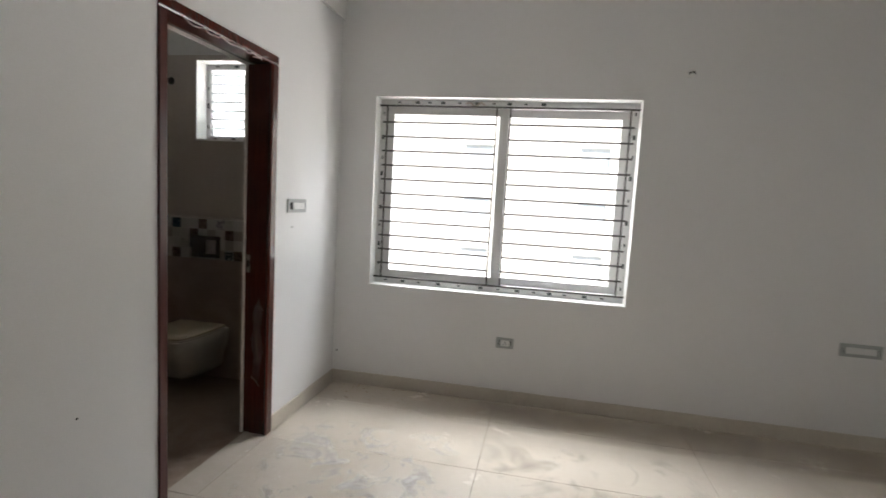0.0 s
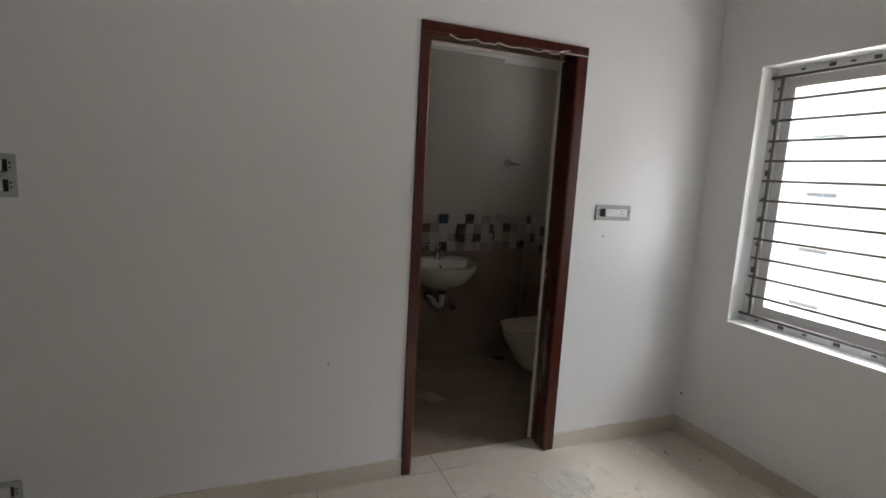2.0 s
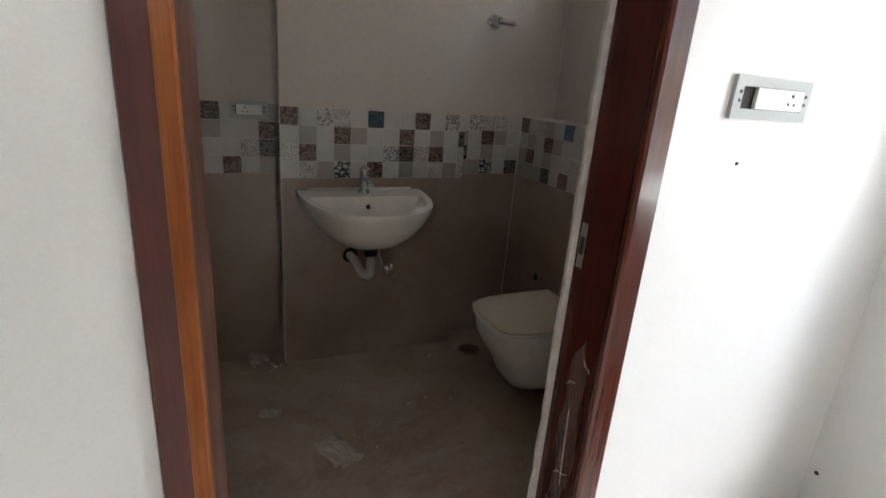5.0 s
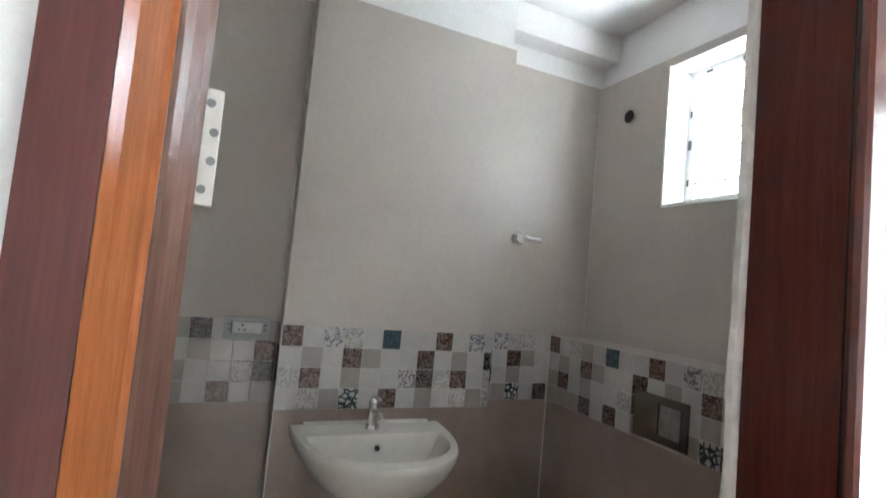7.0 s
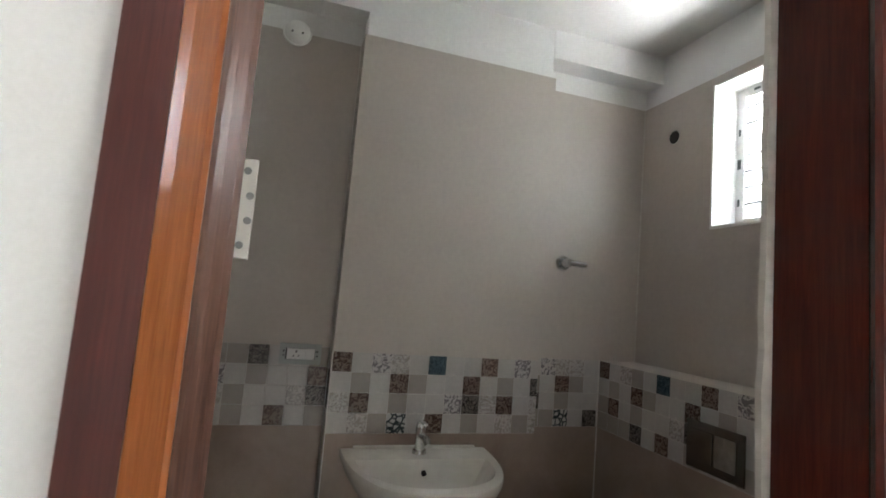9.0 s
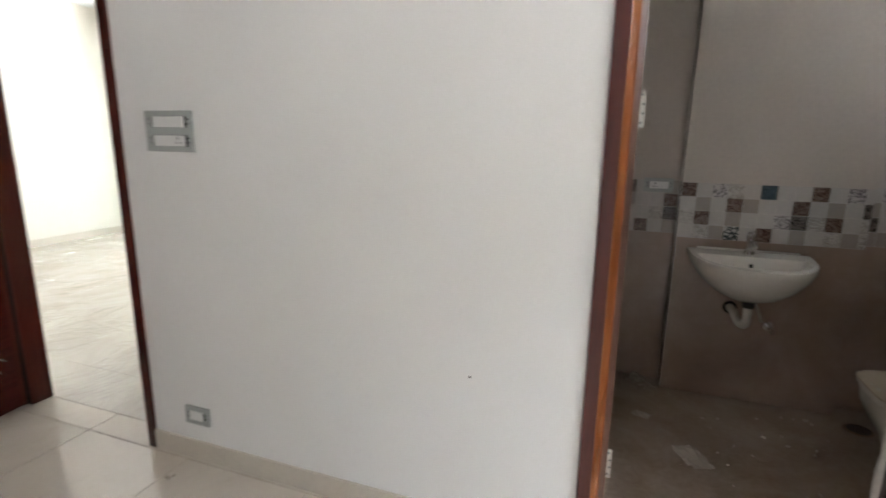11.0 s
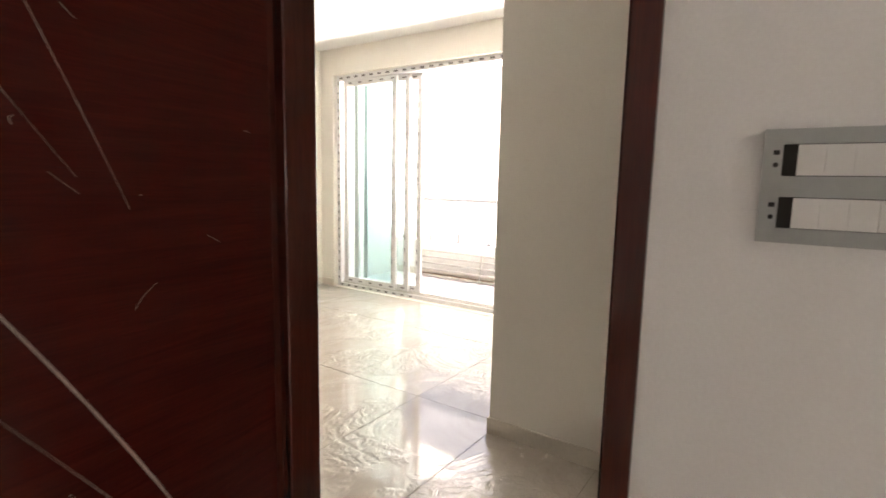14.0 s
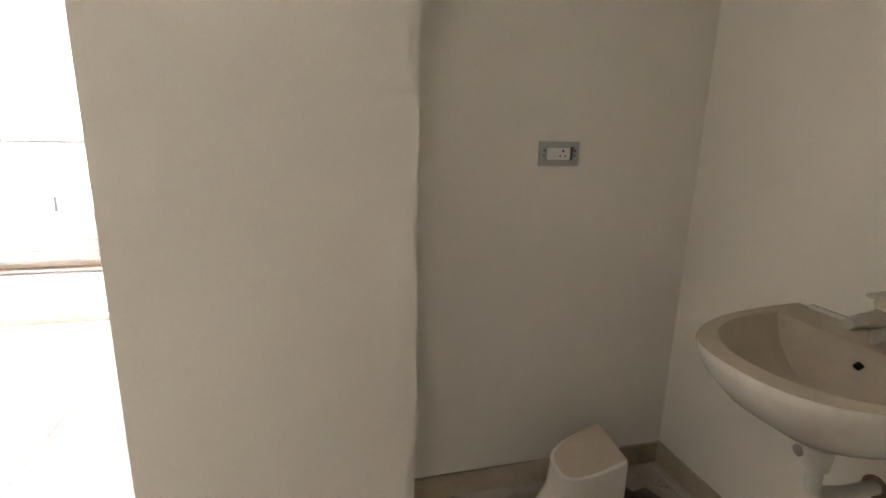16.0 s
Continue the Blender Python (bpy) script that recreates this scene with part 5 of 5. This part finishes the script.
def dirt(m, w, d, seed, label, mat=None):
    """A thin patch of dirt with an uneven outline."""
    rnd = random.Random(seed)
    bm = bmesh.new()
    ring = []
    for k in range(36):
        a = 2 * math.pi * k / 36
        c, s = math.cos(a), math.sin(a)
        q = rnd.uniform(0.85, 1.0)
        ring.append((q * w / 2 * (1 if c > 0 else -1) * abs(c) ** 0.5, q * d / 2 * (1 if s > 0 else -1) * abs(s) ** 0.5))
    loft(bm, [[(x, y, 0.0002) for x, y in ring], [(x * 0.97, y * 0.97, 0.0010) for x, y in ring]])
    ob = part("floor_dirt", bm, mat or DIRT, None, label, kind="stuff")
    ob["category"] = "dirt"
    ob.matrix_world = m


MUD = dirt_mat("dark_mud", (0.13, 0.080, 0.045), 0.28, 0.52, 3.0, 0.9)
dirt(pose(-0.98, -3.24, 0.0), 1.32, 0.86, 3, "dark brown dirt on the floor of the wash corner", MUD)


SILT = dirt_mat("brown_silt", (0.40, 0.305, 0.20), 0.30, 0.90, 1.4, 0.30)
SLURRY = dirt_mat("pale_slurry", (0.80, 0.775, 0.73), 0.50, 0.68, 5.0, 0.6)
STAIN = dirt_mat("dark_stain", (0.34, 0.285, 0.23), 0.50, 0.80, 2.6, 0.35)
dirt(pose(2.30, -0.23, 0.0), 3.6, 0.46, 31, "brown silt dried along the foot of the window wall", SILT)
dirt(pose(0.62, -1.10, 0.0), 1.1, 1.1, 33, "splashes of dried pale slurry before the bathroom door", SLURRY)
dirt(pose(1.75, -0.85, 0.0), 1.4, 0.8, 34, "grey stains on the cream floor", STAIN)


def crumbs(x0, x1, y0, y1, n, seed, label, mat):
    """Loose crumbs of plaster and mud, thicker towards y1."""
    rnd = random.Random(seed)
    bm = bmesh.new()
    for k in range(n):
        y = y1 + (y0 - y1) * rnd.random() ** 2.2
        r = rnd.uniform(0.0012, 0.0045)
        bmesh.ops.create_icosphere(bm, subdivisions=1, radius=r, matrix=Matrix.Translation((rnd.uniform(x0, x1), y, r * 0.35)) @ Euler((0, 0, rnd.random() * 6)).to_matrix().to_4x4() @ Matrix.Diagonal((1.6, 1.0, 0.5, 1)))
    ob = part("floor_crumbs", bm, mat, None, label, kind="stuff")
    ob["category"] = "dirt"


CRUMB = stained("mud_crumb", (0.30, 0.20, 0.12), (0.20, 0.13, 0.08), 0.9, 20, 90)
crumbs(0.1, 3.8, -0.38, -0.02, 230, 21, "brown mud crumbs along the window wall", CRUMB)
crumbs(0.05, 1.0, -1.75, -0.9, 50, 22, "plaster crumbs before the bathroom door", GROUT_W)
crumbs(-1.62, -0.2, -3.5, -2.83, 120, 23, "brown mud crumbs on the wash corner floor", CRUMB)

# ---- floor tiles ----
def tile_mesh(name, sx, sy, sz, mat):
    bm = bmesh.new()
    box(bm, -sx / 2, sx / 2, -sy / 2, sy / 2, -sz, 0)
    top = [e for e in bm.edges if all(v.co.z > -1e-6 for v in e.verts)]
    bmesh.ops.bevel(bm, geom=top, offset=0.0012, segments=1, affect="EDGES")
    me = bpy.data.meshes.new(name)
    bm.to_mesh(me)
    bm.free()
    me.materials.append(mat)
    return me


def lay(floor, mat, x0, x1, y0, y1, px, py, ox, oy, gap=0.0034):
    """Tiles on a grid with origin ox, oy, cut at the room's edges, as children of the floor."""
    made = {}
    i0, i1 = math.floor((x0 - ox) / px), math.ceil((x1 - ox) / px)
    j0, j1 = math.floor((y0 - oy) / py), math.ceil((y1 - oy) / py)
    for i in range(i0, i1):
        for j in range(j0, j1):
            a, b = max(ox + i * px, x0), min(ox + (i + 1) * px, x1)
            c, d = max(oy + j * py, y0), min(oy + (j + 1) * py, y1)
            sx, sy = round(b - a - gap, 4), round(d - c - gap, 4)
            if sx < 0.01 or sy < 0.01:
                continue
            if (sx, sy) not in made:
                made[sx, sy] = tile_mesh("floor_tile", sx, sy, 0.0028, mat)
            ob = new("floor_tile", made[sx, sy])
            ob.parent = floor
            ob.location = ((a + b) / 2, (c + d) / 2, random.uniform(-0.0003, 0.0))


lay(floor_bed, FLOOR, -0.13, BED_E, BED_S, 0, 1.2, 0.6, 0.02, -0.335)
lay(floor_liv, FLOOR_L, -3.77, -0.131, -8.36, WASH_Y, 1.2, 0.6, -0.45, -4.61, 0.0012)
lay(floor_liv_e, FLOOR_L, -0.130, BED_E, -8.36, BED_S - 0.135, 1.2, 0.6, -0.45, -4.61)

# ---- mosaic band ----
TS = (BAND1 - BAND0) / 4
small_mesh = {}


def small_tile(kind, w, parent, m):
    key = (kind, round(w, 3))
    if key not in small_mesh:
        bm = bmesh.new()
        box(bm, 0.0009, w - 0.0009, -0.0085, 0.0, 0.0009, TS - 0.0009)
        es = [e for e in bm.edges if all(v.co.y < -0.008 for v in e.verts)]
        bmesh.ops.bevel(bm, geom=es, offset=0.001, segments=1, affect="EDGES")
        me = bpy.data.meshes.new("tile")
        bm.to_mesh(me)
        bm.free()
        me.materials.append(SMALL[kind])
        small_mesh[key] = me
    ob = new("tile", small_mesh[key])
    ob.parent = parent
    ob.matrix_basis = m


def band(name, origin, rz, length, rows, from_right=False):
    """Four rows of small printed tiles on a bed of grout; rows from the top down."""
    m = Matrix.Translation(origin) @ pose(0, 0, 0, 0, 0, rz)
    bed = bmesh.new()
    box(bed, 0, length, -0.0075, 0.004, 0, 4 * TS)
    s = structure(name, bed, GROUT_W, "band of small printed and plain mosaic tiles", "wall tiles")
    s.matrix_world = m
    rnd = random.Random(name)
    for r, row in enumerate(rows):
        z = (3 - r) * TS
        n = math.ceil(length / TS - 0.05)
        cells = list(row) + [rnd.choice("WWWGGFSBDWN") for _ in range(max(0, n - len(row)))]
        for k in range(n):
            if from_right:
                b = length - k * TS
                a = max(0.0, b - TS)
            else:
                a = k * TS
                b = min(length, a + TS)
            if b - a > 0.008:
                small_tile(cells[k], b - a, s, pose(a, 0, z))


band("mosaic_column", (CX - 0.008, -1.396, BAND0), 90, 0.827, ["BWSFWUWWBWS", "WGWBGWWBWGW", "FBWGWWSDFBW", "WFGNWBWGWFG"])
band("mosaic_recess_a", (BX - 0.008, -2.64, BAND0), 90, 1.242, ["GWWDGGWBWF", "BWWGWSWGBW", "DFWWGFWDWS", "GWBWGWNWBW"], True)
band("mosaic_recess_b", (BX - 0.008, -0.568, BAND0), 90, 0.369, ["WSFFW", "GWBGW", "DWGWW", "GGNWD"])
band("mosaic_ledge", (BX + 0.001, -0.192, BAND0), 0, 1.42, ["BWFGWUWWBWSFWGFWWS", "WGWBGWWBWGWBGWBWWD", "GBWGWWFDWWWGWDGWSW", "GGGDWBWGWWGNBWGFWW"])
band("mosaic_column_side", (CX - 0.013, -0.577, BAND0), 180, 0.094, ["WG", "GW", "WD", "GW"])
band("mosaic_column_side_b", (BX + 0.001, -1.388, BAND0), 0, 0.094, ["WG", "BW", "DS", "GW"])
